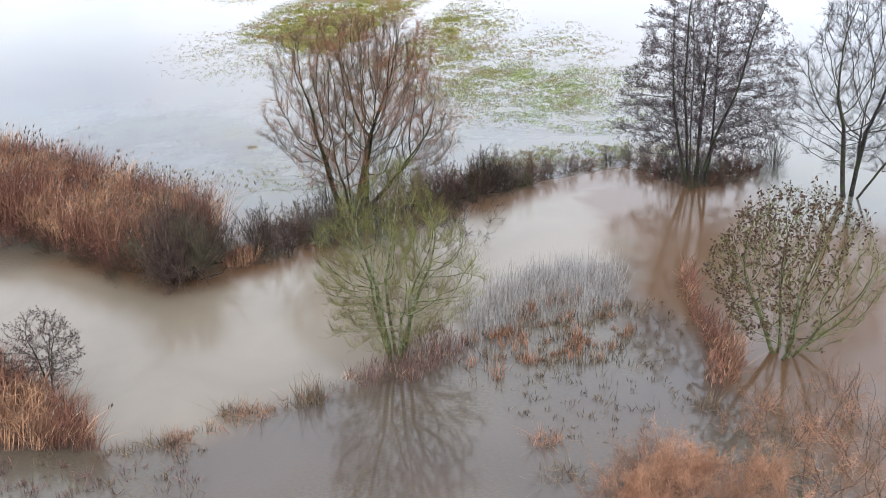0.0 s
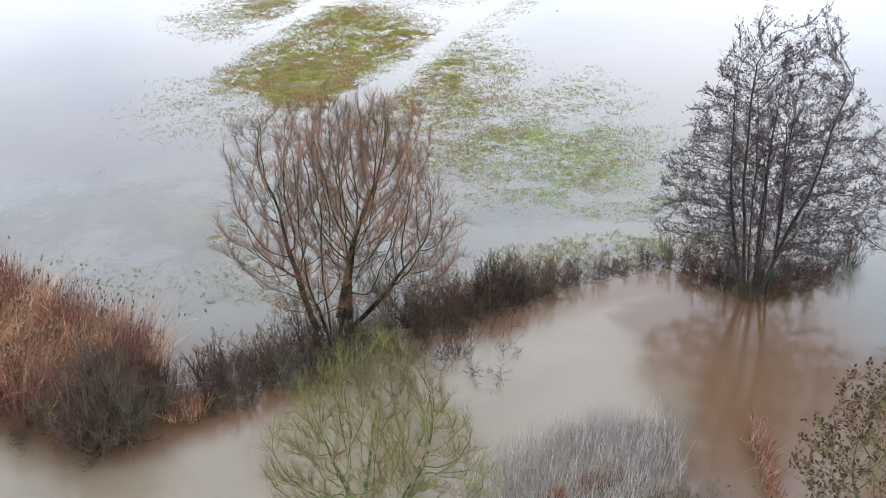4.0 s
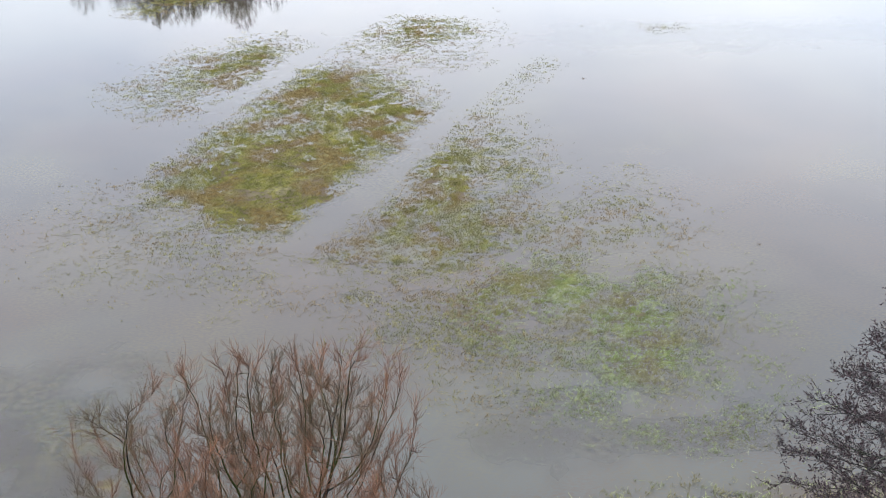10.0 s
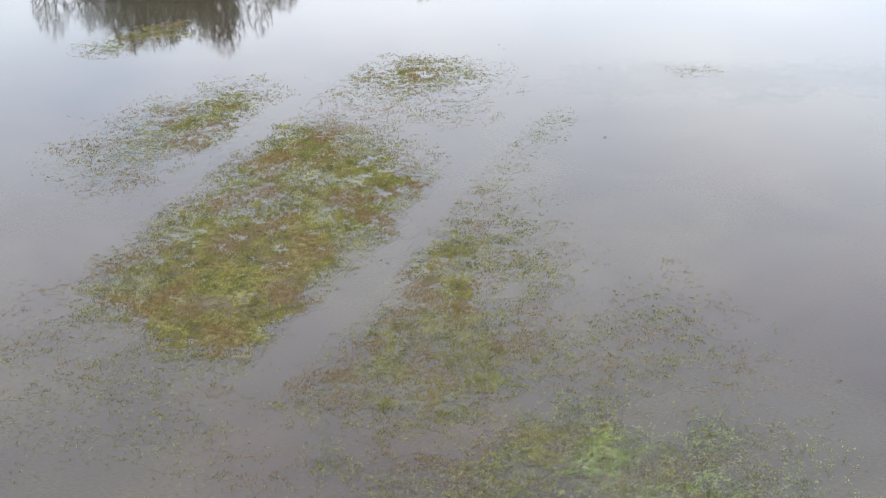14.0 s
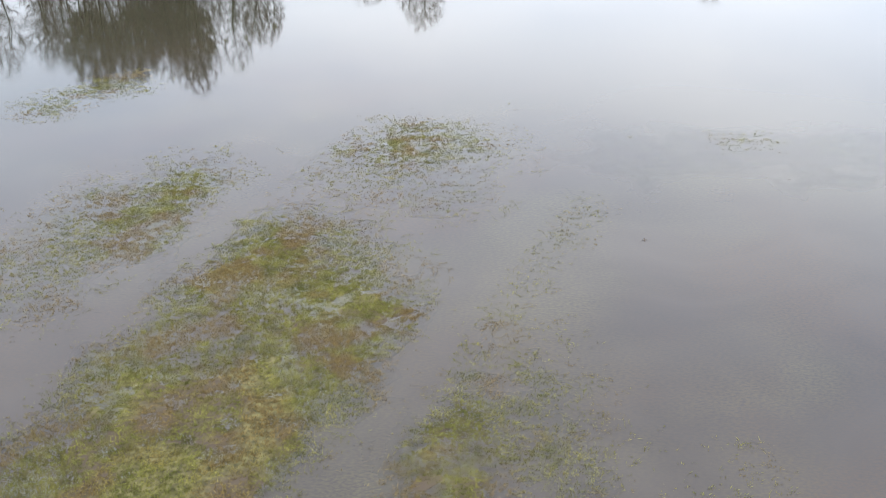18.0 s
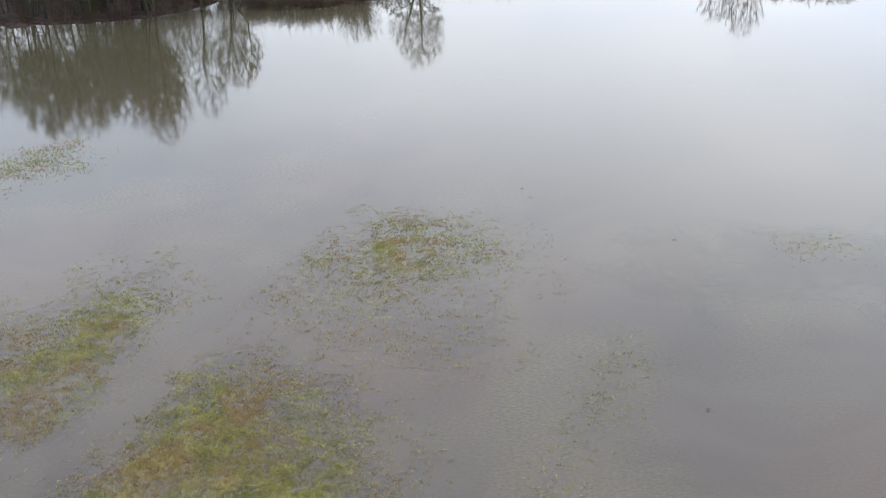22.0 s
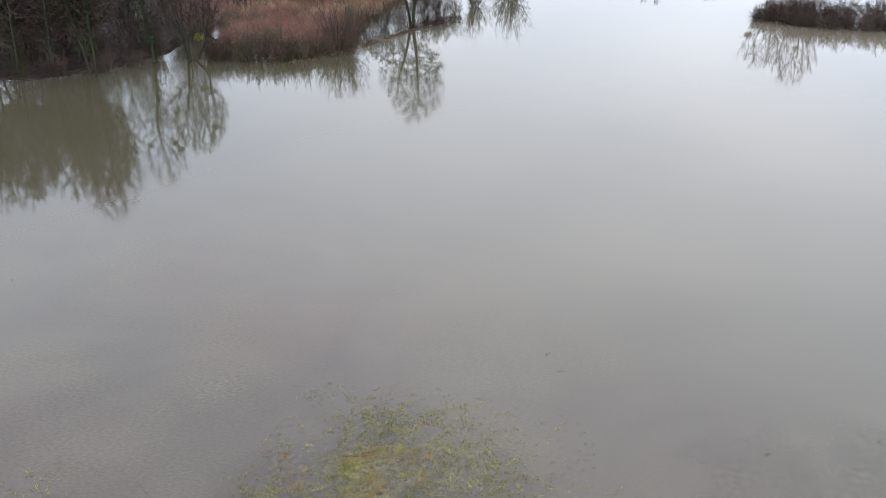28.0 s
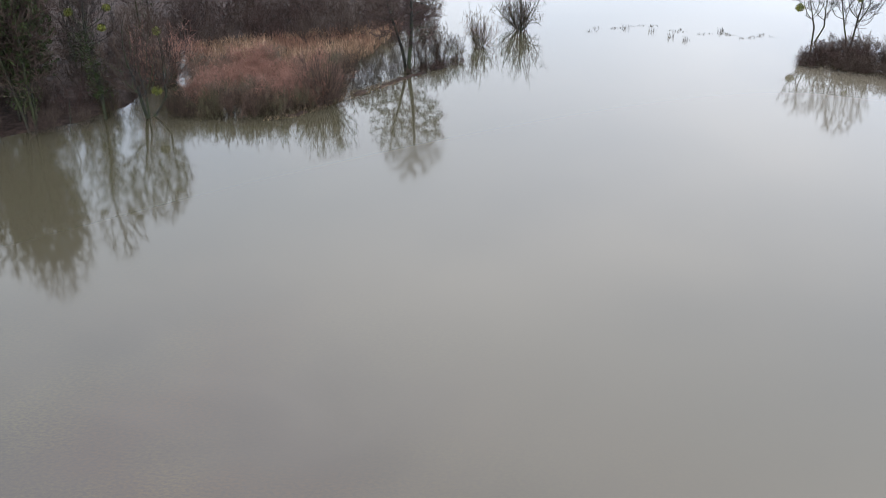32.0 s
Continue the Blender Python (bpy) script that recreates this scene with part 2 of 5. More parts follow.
    l.new(depth.outputs["Fac"], fade.inputs[0])
    through_it = n.new("ShaderNodeMath")
    through_it.operation = "EXPONENT"
    l.new(fade.outputs[0], through_it.inputs[0])
    deep = n.new("ShaderNodeMath")
    deep.operation, deep.inputs[0].default_value = "SUBTRACT", 1.0
    l.new(through_it.outputs[0], deep.inputs[1])
    full = n.new("ShaderNodeMath")
    full.operation, full.inputs[1].default_value, full.use_clamp = "MULTIPLY", 1.08, True
    l.new(deep.outputs[0], full.inputs[0])
    body = n.new("ShaderNodeMixShader")
    l.new(full.outputs[0], body.inputs["Fac"])
    l.new(clear.outputs[0], body.inputs[1])
    l.new(scatter.outputs[0], body.inputs[2])
    end = n["Material Output"]
    ripple = n.new("ShaderNodeTexNoise")
    ripple.inputs["Scale"].default_value, ripple.inputs["Detail"].default_value = 1.1, 3
    l.new(pos.outputs["Position"], ripple.inputs["Vector"])
    bp = n.new("ShaderNodeBump")
    bp.inputs["Strength"].default_value, bp.inputs["Distance"].default_value = 0.007, 0.05
    ripple.inputs["Distortion"].default_value = 2.0
    l.new(ripple.outputs["Fac"], bp.inputs["Height"])
    mirror = n.new("ShaderNodeBsdfGlossy")
    breeze = n.new("ShaderNodeTexNoise")
    breeze.inputs["Scale"].default_value, breeze.inputs["Detail"].default_value, breeze.inputs["Distortion"].default_value = 0.07, 6, 0.8
    l.new(pos.outputs["Position"], breeze.inputs["Vector"])
    ruffle = n.new("ShaderNodeMapRange")
    ruffle.inputs["From Min"].default_value, ruffle.inputs["From Max"].default_value = 0.42, 0.62
    ruffle.inputs["To Min"].default_value, ruffle.inputs["To Max"].default_value = 0.045, 0.085
    l.new(breeze.outputs["Fac"], ruffle.inputs["Value"])
    # the flowing river is rougher than the still flood
    current = n.new("ShaderNodeMapRange")
    current.inputs["To Min"].default_value, current.inputs["To Max"].default_value = 0.06, 0.0
    l.new(calm.outputs[0], current.inputs["Value"])
    both = n.new("ShaderNodeMath")
    both.operation = "ADD"
    l.new(ruffle.outputs["Result"], both.inputs[0])
    l.new(current.outputs["Result"], both.inputs[1])
    l.new(both.outputs[0], mirror.inputs["Roughness"])
    mirror.inputs["Color"].default_value = (1, 1, 1, 1)
    l.new(bp.outputs["Normal"], mirror.inputs["Normal"])
    fres = n.new("ShaderNodeFresnel")
    fres.inputs["IOR"].default_value = 1.33
    top = n.new("ShaderNodeMixShader")
    l.new(fres.outputs[0], top.inputs["Fac"])
    l.new(body.outputs[0], top.inputs[1])
    l.new(mirror.outputs[0], top.inputs[2])
    l.new(top.outputs[0], end.inputs["Surface"])
    return m


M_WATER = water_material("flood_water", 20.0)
M_GROUND = surface("wet_meadow_soil", (0.048, 0.042, 0.018), (0.165, 0.142, 0.062), 4.2, 0.9, 0.6, 0.0, (0.078, 0.058, 0.040), 0.30, 0.6)


def add_banks(m):
    """Dark river mud this side of the meadow and brown leaf litter past it."""
    n, l = m.node_tree.nodes, m.node_tree.links
    b = n["Principled BSDF"]
    grassy = b.inputs["Base Color"].links[0].from_socket
    pos = n.new("ShaderNodeNewGeometry")
    sep = n.new("ShaderNodeSeparateXYZ")
    l.new(pos.outputs["Position"], sep.inputs["Vector"])
    mud = n.new("ShaderNodeMapRange")
    mud.inputs["From Min"].default_value, mud.inputs["From Max"].default_value = 47.0, 44.5
    line = n.new("ShaderNodeMath")
    line.operation, line.inputs[1].default_value = "MULTIPLY_ADD", -0.36
    l.new(sep.outputs["X"], line.inputs[0])
    l.new(sep.outputs["Y"], line.inputs[2])
    l.new(line.outputs[0], mud.inputs["Value"])
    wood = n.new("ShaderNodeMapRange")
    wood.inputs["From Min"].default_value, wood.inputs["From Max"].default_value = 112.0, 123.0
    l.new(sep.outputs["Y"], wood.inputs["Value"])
    grit = n.new("ShaderNodeTexNoise")
    grit.inputs["Scale"].default_value, grit.inputs["Detail"].default_value = 2.5, 6
    l.new(pos.outputs["Position"], grit.inputs["Vector"])
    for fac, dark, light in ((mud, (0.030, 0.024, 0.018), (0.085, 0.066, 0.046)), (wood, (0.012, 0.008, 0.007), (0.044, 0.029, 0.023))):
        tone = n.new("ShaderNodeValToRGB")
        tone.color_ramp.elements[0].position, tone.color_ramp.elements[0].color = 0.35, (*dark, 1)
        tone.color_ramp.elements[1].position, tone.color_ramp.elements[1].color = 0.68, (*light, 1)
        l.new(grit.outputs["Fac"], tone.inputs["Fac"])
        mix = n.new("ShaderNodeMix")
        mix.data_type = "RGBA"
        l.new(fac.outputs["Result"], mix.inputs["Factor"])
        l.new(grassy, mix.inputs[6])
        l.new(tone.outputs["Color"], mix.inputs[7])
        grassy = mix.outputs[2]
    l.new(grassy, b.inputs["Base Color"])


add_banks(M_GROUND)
M_GRASS = surface("meadow_grass", (0.098, 0.102, 0.022), (0.232, 0.212, 0.054), 1.3, 0.75, 0, 0.45, (0.180, 0.128, 0.048), 0.40, 0.46, island=True)
M_PALEGRASS = surface("pale_meadow_grass", (0.120, 0.150, 0.045), (0.265, 0.300, 0.120), 1.6, 0.7, 0, 0.35, (0.200, 0.185, 0.090), 0.45, 0.45, island=True)
M_BANKGRASS = surface("bank_moss_grass", (0.135, 0.153, 0.063), (0.297, 0.306, 0.153), 3.0, 0.6, 0, 0.4, (0.198, 0.171, 0.081), 0.8, 0.5, island=True)
M_WILLOW = surface("willow_bark", (0.006, 0.005, 0.004), (0.016, 0.014, 0.010), 9, 0.9, 0.6, 0.15, (0.020, 0.024, 0.005), 1.3, 0.6)
M_WILLOW_BRANCH = surface("willow_branch", (0.016, 0.011, 0.008), (0.044, 0.028, 0.019), 2.0, 0.8, 0, 0.3, (0.070, 0.056, 0.018), 0.8, 0.45, island=True)
M_LICHEN = surface("lichen_twig", (0.040, 0.042, 0.028), (0.105, 0.110, 0.078), 2.0, 0.85, 0, 0.4, (0.050, 0.042, 0.036), 0.5, 0.5, island=True)
M_WILLOW_TWIG = surface("willow_twig", (0.078, 0.037, 0.022), (0.165, 0.079, 0.045), 1.1, 0.7, 0, 0.4, (0.064, 0.046, 0.026), 0.5, 0.5, island=True)
M_REDBRUSH = surface("red_brown_brush_twig", (0.045, 0.021, 0.015), (0.105, 0.049, 0.035), 2.2, 0.85, 0, 0.4, (0.040, 0.032, 0.018), 0.5, 0.5, island=True)
M_ALDER = surface("alder_bark", (0.011, 0.010, 0.010), (0.030, 0.029, 0.025), 8, 0.9, 0.6, 0.2, (0.025, 0.030, 0.017), 1.2, 0.6)
M_ALDER_TWIG = surface("alder_twig", (0.014, 0.012, 0.012), (0.031, 0.024, 0.024), 3, 0.8, 0, 0.35, island=True)
M_CATKIN = surface("alder_catkin", (0.024, 0.016, 0.017), (0.057, 0.036, 0.037), 7, 0.8, 0, 0.4, island=True)
M_MOSSY = surface("mossy_bark", (0.026, 0.028, 0.010), (0.074, 0.076, 0.029), 10, 0.9, 0.6, 0.2, (0.112, 0.118, 0.068), 4.5, 0.5)
M_MOSSY_TWIG = surface("mossy_twig", (0.060, 0.062, 0.016), (0.130, 0.125, 0.040), 2, 0.8, 0, 0.35, (0.079, 0.056, 0.025), 0.7, 0.5, island=True)
M_GREYBARK = surface("grey_bark", (0.012, 0.011, 0.010), (0.034, 0.030, 0.024), 9, 0.9, 0.6, 0.2, (0.027, 0.030, 0.015), 1.5, 0.5)
M_GREYTWIG = surface("grey_brown_twig", (0.014, 0.012, 0.011), (0.032, 0.025, 0.022), 3, 0.8, 0, 0.35, island=True)
M_BRUSH = surface("dark_brush_twig", (0.015, 0.011, 0.008), (0.042, 0.029, 0.021), 2.2, 0.85, 0, 0.4, (0.035, 0.029, 0.013), 0.4, 0.4, island=True)
M_BRUSHBROWN = surface("brown_brush_twig", (0.022, 0.016, 0.012), (0.049, 0.035, 0.028), 2.2, 0.85, 0, 0.4, island=True)
M_UNDER = surface("undergrowth_twig", (0.017, 0.011, 0.009), (0.048, 0.030, 0.025), 1.4, 0.85, 0, 0.4, (0.050, 0.036, 0.028), 0.3, 0.5, island=True)
M_TAN = surface("tan_reed", (0.130, 0.080, 0.052), (0.280, 0.185, 0.120), 1.2, 0.8, 0, 0.4, (0.140, 0.075, 0.052), 0.25, 0.5, island=True)
M_THICKET = surface("thicket_twig", (0.036, 0.023, 0.018), (0.090, 0.058, 0.044), 2.0, 0.85, 0, 0.4, (0.060, 0.052, 0.030), 0.6, 0.4, island=True)
M_REDTWIG = surface("red_willow_twig", (0.180, 0.084, 0.048), (0.330, 0.172, 0.100), 1.5, 0.7, 0, 0.35, (0.160, 0.092, 0.060), 0.5, 0.5, island=True)
M_REDFAR = surface("rust_twig", (0.125, 0.062, 0.047), (0.240, 0.130, 0.098), 1.0, 0.8, 0, 0.35, (0.088, 0.069, 0.052), 0.3, 0.5, island=True)
M_REED = surface("dry_reed", (0.125, 0.062, 0.038), (0.360, 0.205, 0.120), 1.6, 0.7, 0, 0.5, (0.135, 0.060, 0.040), 0.45, 0.65, island=True)
M_STRAW = surface("bent_straw", (0.210, 0.125, 0.072), (0.440, 0.300, 0.185), 1.8, 0.7, 0, 0.4, island=True)
M_THATCH = surface("reed_thatch", (0.060, 0.034, 0.028), (0.150, 0.084, 0.066), 2.2, 0.85, 0, 0.4, island=True)
M_PLUME = surface("reed_plume", (0.060, 0.042, 0.034), (0.140, 0.100, 0.076), 4, 0.9, 0, 0.35, island=True)
M_GREYREED = surface("grey_reed", (0.14, 0.125, 0.115), (0.29, 0.265, 0.24), 2, 0.8, 0, 0.35, island=True)
M_DOCK = surface("rust_dock", (0.122, 0.058, 0.034), (0.229, 0.117, 0.069), 3, 0.8, 0, 0.4, island=True)
M_SEDGE = surface("dead_sedge", (0.056, 0.038, 0.024), (0.143, 0.101, 0.064), 3, 0.8, 0, 0.4, island=True)
M_DRYLEAF = surface("dry_leaf", (0.024, 0.013, 0.010), (0.062, 0.032, 0.023), 6, 0.8, 0, 0.4, island=True)
M_IVY = surface("ivy_leaf", (0.010, 0.015, 0.005), (0.028, 0.039, 0.011), 2, 0.5, 0, 0.4, island=True)
M_MISTLETOE = surface("mistletoe_leaf", (0.045, 0.055, 0.013), (0.110, 0.110, 0.022), 5, 0.6, 0, 0.35, island=True)
M_LITTER = surface("leaf_litter", (0.035, 0.024, 0.018), (0.095, 0.059, 0.038), 6, 0.9, 0, 0.4, island=True)


# ---- mesh tools ----
def mesh_object(name, verts, faces, mat, parent=None, label="", smooth=False):
    """One mesh from an array of places and an array of faces that all have the same number of corners."""
    verts, faces = np.asarray(verts, np.float32), np.asarray(faces, np.int32)
    me = bpy.data.meshes.new(name)
    me.vertices.add(len(verts))
    me.vertices.foreach_set("co", verts.ravel())
    me.loops.add(faces.size)
    me.loops.foreach_set("vertex_index", faces.ravel())
    me.polygons.add(len(faces))
    me.polygons.foreach_set("loop_start", np.arange(0, faces.size, faces.shape[1], dtype=np.int32))
    if smooth:
        me.polygons.foreach_set("use_smooth", np.ones(len(faces), bool))
    me.update(calc_edges=True)
    me.materials.append(mat)
    ob = new(name, me)
    if parent:
        ob.parent = parent
    if label:
        ob["label"] = label
    return ob


def unit(v):
    return v / np.maximum(np.linalg.norm(v, axis=-1, keepdims=True), 1e-9)


def tubes(P, R, sides):
    """Tapered tubes along N lines of K places; the faces are quads."""
    N, K, _ = P.shape
    T = unit(np.gradient(P, axis=1))
    mean = unit(T.mean(1))
    ref = np.where(np.abs(mean[:, 2:]) > 0.8, np.array([[1.0, 0.2, 0.0]]), np.array([[0.0, 0.0, 1.0]]))[:, None, :]
    A = unit(np.cross(T, ref))
    B = np.cross(T, A)
    a = np.arange(sides) * 2 * np.pi / sides
    V = P[:, :, None] + R[:, :, None, None] * (np.cos(a)[:, None] * A[:, :, None] + np.sin(a)[:, None] * B[:, :, None])
    i = np.arange(N * (K - 1))
    base = (i // (K - 1) * K + i % (K - 1)) * sides
    s = np.arange(sides)
    s2 = (s + 1) % sides
    F = np.stack([base[:, None] + s, base[:, None] + s2, base[:, None] + sides + s2, base[:, None] + sides + s], -1)
    return V.reshape(-1, 3), F.reshape(-1, 4)


def sweep(rng, start, d, L, K, bend, wob):
    """N wandering lines from start in the directions d, which bend upwards by bend."""
    d = unit(d)
    pts = [start]
    for _ in range(K - 1):
        d = unit(d + np.array([0, 0, bend / (K - 1)]) + rng.normal(0, wob, d.shape))
        pts.append(pts[-1] + d * (L / (K - 1))[:, None])
    return np.stack(pts, 1)


def shoot(rng, P, R, n, u0, u1, angle, ratio, K, bend, wob, thin=0.55, tip=0.35, fall=0.5, least=0.004):
    """n side shoots from every line of P, between the shares u0 and u1 of its length."""
    M, K0, _ = P.shape
    idx = np.repeat(np.arange(M), n)
    u = u0 + (u1 - u0) * ((np.tile(np.arange(n), M) + rng.random(M * n)) / n)
    k = np.minimum((u * (K0 - 1)).astype(int), K0 - 2)
    w = (u * (K0 - 1) - k)[:, None]
    start = P[idx, k] * (1 - w) + P[idx, k + 1] * w
    T = unit(P[idx, k + 1] - P[idx, k])
    side = unit(np.cross(T, rng.normal(0, 1, T.shape)))
    a = np.radians(rng.uniform(angle[0], angle[1], M * n))[:, None]
    d = np.cos(a) * T + np.sin(a) * side
    plen = np.linalg.norm(np.diff(P, axis=1), axis=2).sum(1)[idx]
    L = plen * ratio * (1 - fall * u) * rng.uniform(0.65, 1.25, M * n)
    Q = sweep(rng, start, d, L, K, bend, wob)
    r0 = np.maximum((R[idx, k] * (1 - w[:, 0]) + R[idx, k + 1] * w[:, 0]) * thin, least)
    return Q, np.maximum(r0[:, None] * np.linspace(1, tip, K), least * 0.7)


def specks(rng, places, size, flat=0.5):
    """Small leaning leaf-like diamonds with a folded midrib at the places."""
    n = len(places)
    a = unit(rng.normal(0, 1, (n, 3)))
    b = unit(np.cross(a, rng.normal(0, 1, (n, 3))))
    c = np.cross(a, b)
    s = size * rng.uniform(0.6, 1.3, (n, 1))
    V = np.stack([places - a * s, places + b * s * flat + c * s * 0.2, places + a * s, places - b * s * flat + c * s * 0.2], 1)
    i = np.arange(n)[:, None] * 4
    F = np.concatenate([i + [0, 1, 2], i + [0, 2, 3]])
    return V.reshape(-1, 3), F


def along(rng, P, n):
    """n chance places on the lines of P, mostly towards their ends."""
    i = rng.integers(0, len(P), n)
    u = np.sqrt(rng.random(n)) * (P.shape[1] - 1)
    k = np.minimum(u.astype(int), P.shape[1] - 2)
    w = (u - k)[:, None]
    return P[i, k] * (1 - w) + P[i, k + 1] * w


def thing(name, label, category, at, group="", kind=""):
    ob = new(name)
    ob.location = at
    return tagged(ob, label, category, group, kind)


def colonize(rng, stems, attract, step, reach, kill, up, keep=0.5, rounds=150):
    """Grow a crown: every free place in it draws the nearest wood towards itself until it is reached.
    Gives places, parents and the number of the stem for every node."""
    pos, par, own = [], [], []
    for k, line in enumerate(stems):
        for i, p in enumerate(line):
            par.append(len(pos) - 1 if i else -1)
            pos.append(p)
            own.append(k)
    pos, par, own = np.array(pos), np.array(par), np.array(own)
    near = np.full(len(attract), 0)
    dist = np.full(len(attract), 1e9)
    fresh = np.arange(len(pos))
    for _ in range(rounds):
        for part in np.array_split(fresh, max(1, len(fresh) // 200)):
            d = np.linalg.norm(attract[:, None] - pos[part][None], axis=2)
            k = d.argmin(1)
            m = d[np.arange(len(attract)), k]
            better = m < dist
            dist[better], near[better] = m[better], part[k[better]]
        alive = dist > kill
        attract, dist, near = attract[alive], dist[alive], near[alive]
        use = dist < reach
        if not use.any():
            break
        pull = np.zeros((len(pos), 3))
        np.add.at(pull, near[use], unit(attract[use] - pos[near[use]]))
        grow = np.unique(near[use])
        grow = grow[np.bincount(par[par >= 0], minlength=len(pos))[grow] < 4]
        if not len(grow):
            break
        before = unit(pos[grow] - pos[np.maximum(par[grow], 0)])
        d = unit(unit(pull[grow]) + keep * before + np.array([0, 0, up]) + rng.normal(0, 0.10, (len(grow), 3)))
        fresh = np.arange(len(pos), len(pos) + len(grow))
        pos = np.concatenate([pos, pos[grow] + d * step])
        par = np.concatenate([par, grow])
        own = np.concatenate([own, own[grow]])
        if len(pos) > 9000:
            break
    return pos, par, own


def envelope(rng, n, profile, lobes=0.25, centre=(0, 0), inner=0.45):
    """Chance places in a crown whose radius follows the profile of (height, radius)."""
    z0, z1 = profile[0][0], profile[-1][0]
    zs, rs = np.array([p[0] for p in profile]), np.array([p[1] for p in profile])
    z = rng.uniform(z0, z1, n * 4)
    r = np.interp(z, zs, rs)
    keep = rng.random(n * 4) < (r / rs.max()) ** 1.5
    z, r = z[keep][:n], r[keep][:n]
    a = rng.uniform(0, 2 * np.pi, len(z))
    ph = rng.uniform(0, 6.28, 3)
    lob = 1 - lobes + lobes * (0.6 * np.sin(3 * a + z * 0.7 + ph[0]) + 0.4 * np.sin(5 * a - z * 1.3 + ph[1]))
    rr = r * lob * rng.random(len(z)) ** inner
    return np.stack([centre[0] + rr * np.cos(a), centre[1] + rr * np.sin(a), z], 1)


def bare_tree(name, label, at, H, profile, seed, stems, lean, foot, stem_up, mats, free=2600, step=0.24, up=0.12, twigs=3, twig_len=0.45, twig_up=0.4,
              spray=0, group="", tip_leaves=0, leaf_mat=None, leaf_size=0.03, leaf_name="foliage", leaf_side=None, balls=(), category="tree", tip=0.006, power=1.95,
              near=False, crowns=((0, 0),), lobes=0.16, stem_bend=0.3, least=0.0065, thick=1.0, ivy=0, size=1.0):
    """A leafless tree: stem (each), its limbs, branches, twigs, and small leaves, catkins or mistletoe."""
    rng = np.random.default_rng(seed)
    az = np.arange(stems) * 2.4 + rng.uniform(-0.5, 0.5, stems) + seed
    tilt = np.radians(np.linspace(lean[0], lean[1], stems))
    start = np.stack([np.cos(az) * foot, np.sin(az) * foot, np.zeros(stems)], 1) * rng.uniform(0.3, 1.0, (stems, 1))
    start[:, 2] = -0.3
    d = np.stack([np.cos(az) * np.sin(tilt), np.sin(az) * np.sin(tilt), np.cos(tilt)], 1)
    K = max(4, int(H * stem_up / step))
    S = sweep(rng, start, d, np.full(stems, K * step) * rng.uniform(0.75, 1.1, stems), K, stem_bend, 0.028)
    attract = np.concatenate([envelope(rng, free // len(crowns), profile, lobes, c) for c in crowns])
    pos, par, own = colonize(rng, list(S), attract, step, step * 9, step * 1.6, up)
    n = len(pos)
    load = np.zeros(n)
    kids = np.zeros(n, int)
    np.add.at(kids, par[par >= 0], 1)
    load[kids == 0] = tip ** power
    for i in range(n - 1, -1, -1):
        load[i] = max(load[i], tip ** power)
        if par[i] >= 0:
            load[par[i]] += load[i]
    rad = load ** (1 / power) * thick
    heavy = np.full(n, -1)
    for i in range(n - 1, -1, -1):
        p = par[i]
        if p >= 0 and (heavy[p] < 0 or rad[i] > rad[heavy[p]]):
            heavy[p] = i
    ob = thing(name, label, category, at, group)
    ob.scale = (size, size, size)
    drawn = np.zeros(n, bool)
    drawn[par < 0] = True
    for k in range(stems):
        chain = list(range(k * K, (k + 1) * K))
        while heavy[chain[-1]] >= 0 and rad[heavy[chain[-1]]] > tip * 2.2:
            chain.append(heavy[chain[-1]])
        R = rad[chain].copy()
        R[:3] *= (1.35, 1.12, 1.03)
        drawn[chain] = True
        stem = mesh_object("stem", *tubes(pos[chain][None], R[None], 8), mats[0], ob, smooth=True)
        if near:
            mine = [i for i in np.nonzero((own == k) & ~drawn)[0] if drawn[par[i]] and par[i] in set(chain)]
            for i in sorted(mine, key=lambda q: -rad[q])[:14]:
                limb = [par[i], i]
                while heavy[limb[-1]] >= 0 and rad[heavy[limb[-1]]] > tip * 1.6:
                    limb.append(heavy[limb[-1]])
                if len(limb) < 5:
                    continue
                drawn[limb] = True
                LR = rad[limb].copy()
                LR[0] = LR[1]
                mesh_object("limb", *tubes(pos[limb][None], LR[None], 6), mats[0], stem, smooth=True)
    for small, mat in ((False, mats[0]), (True, mats[1])):
        e = np.nonzero(~drawn & ((rad < tip * 2.4) == small))[0]
        if len(e):
            P = np.stack([pos[par[e]], pos[e]], 1)
            R = np.stack([np.minimum(rad[par[e]], rad[e] * 1.25), rad[e]], 1)
            tagged(mesh_object("branch_fine" if small else "branch_spread", *tubes(P, R, 3 if small else 5), mat, ob, smooth=True), kind="stuff")
    thin = np.nonzero((rad < tip * 2.6) & (par >= 0))[0]
    src = np.repeat(thin, twigs)
    T = unit(pos[src] - pos[par[src]])
    d = unit(T + rng.normal(0, 0.42, T.shape) + np.array([0, 0, twig_up]))
    w = rng.random((len(src), 1))
    Tw = sweep(rng, pos[src] * w + pos[par[src]] * (1 - w), d, twig_len * rng.uniform(0.4, 1.2, len(src)), 3, twig_up * 0.8, 0.12)
    TR = np.full((len(src), 1), least) * np.linspace(1, 0.55, 3)
    tagged(mesh_object("twig_crown", *tubes(Tw, TR, 3), mats[-1], ob), kind="stuff")
    last = Tw
    if spray:
        Sp, SpR = shoot(rng, Tw, TR, spray, 0.15, 0.95, (20, 55), 0.55, 3, twig_up * 0.5, 0.12, 0.8, 0.6, least=least * 0.8)
        tagged(mesh_object("twig_spray", *tubes(Sp, SpR, 3), mats[-1], ob), kind="stuff")
        last = Sp
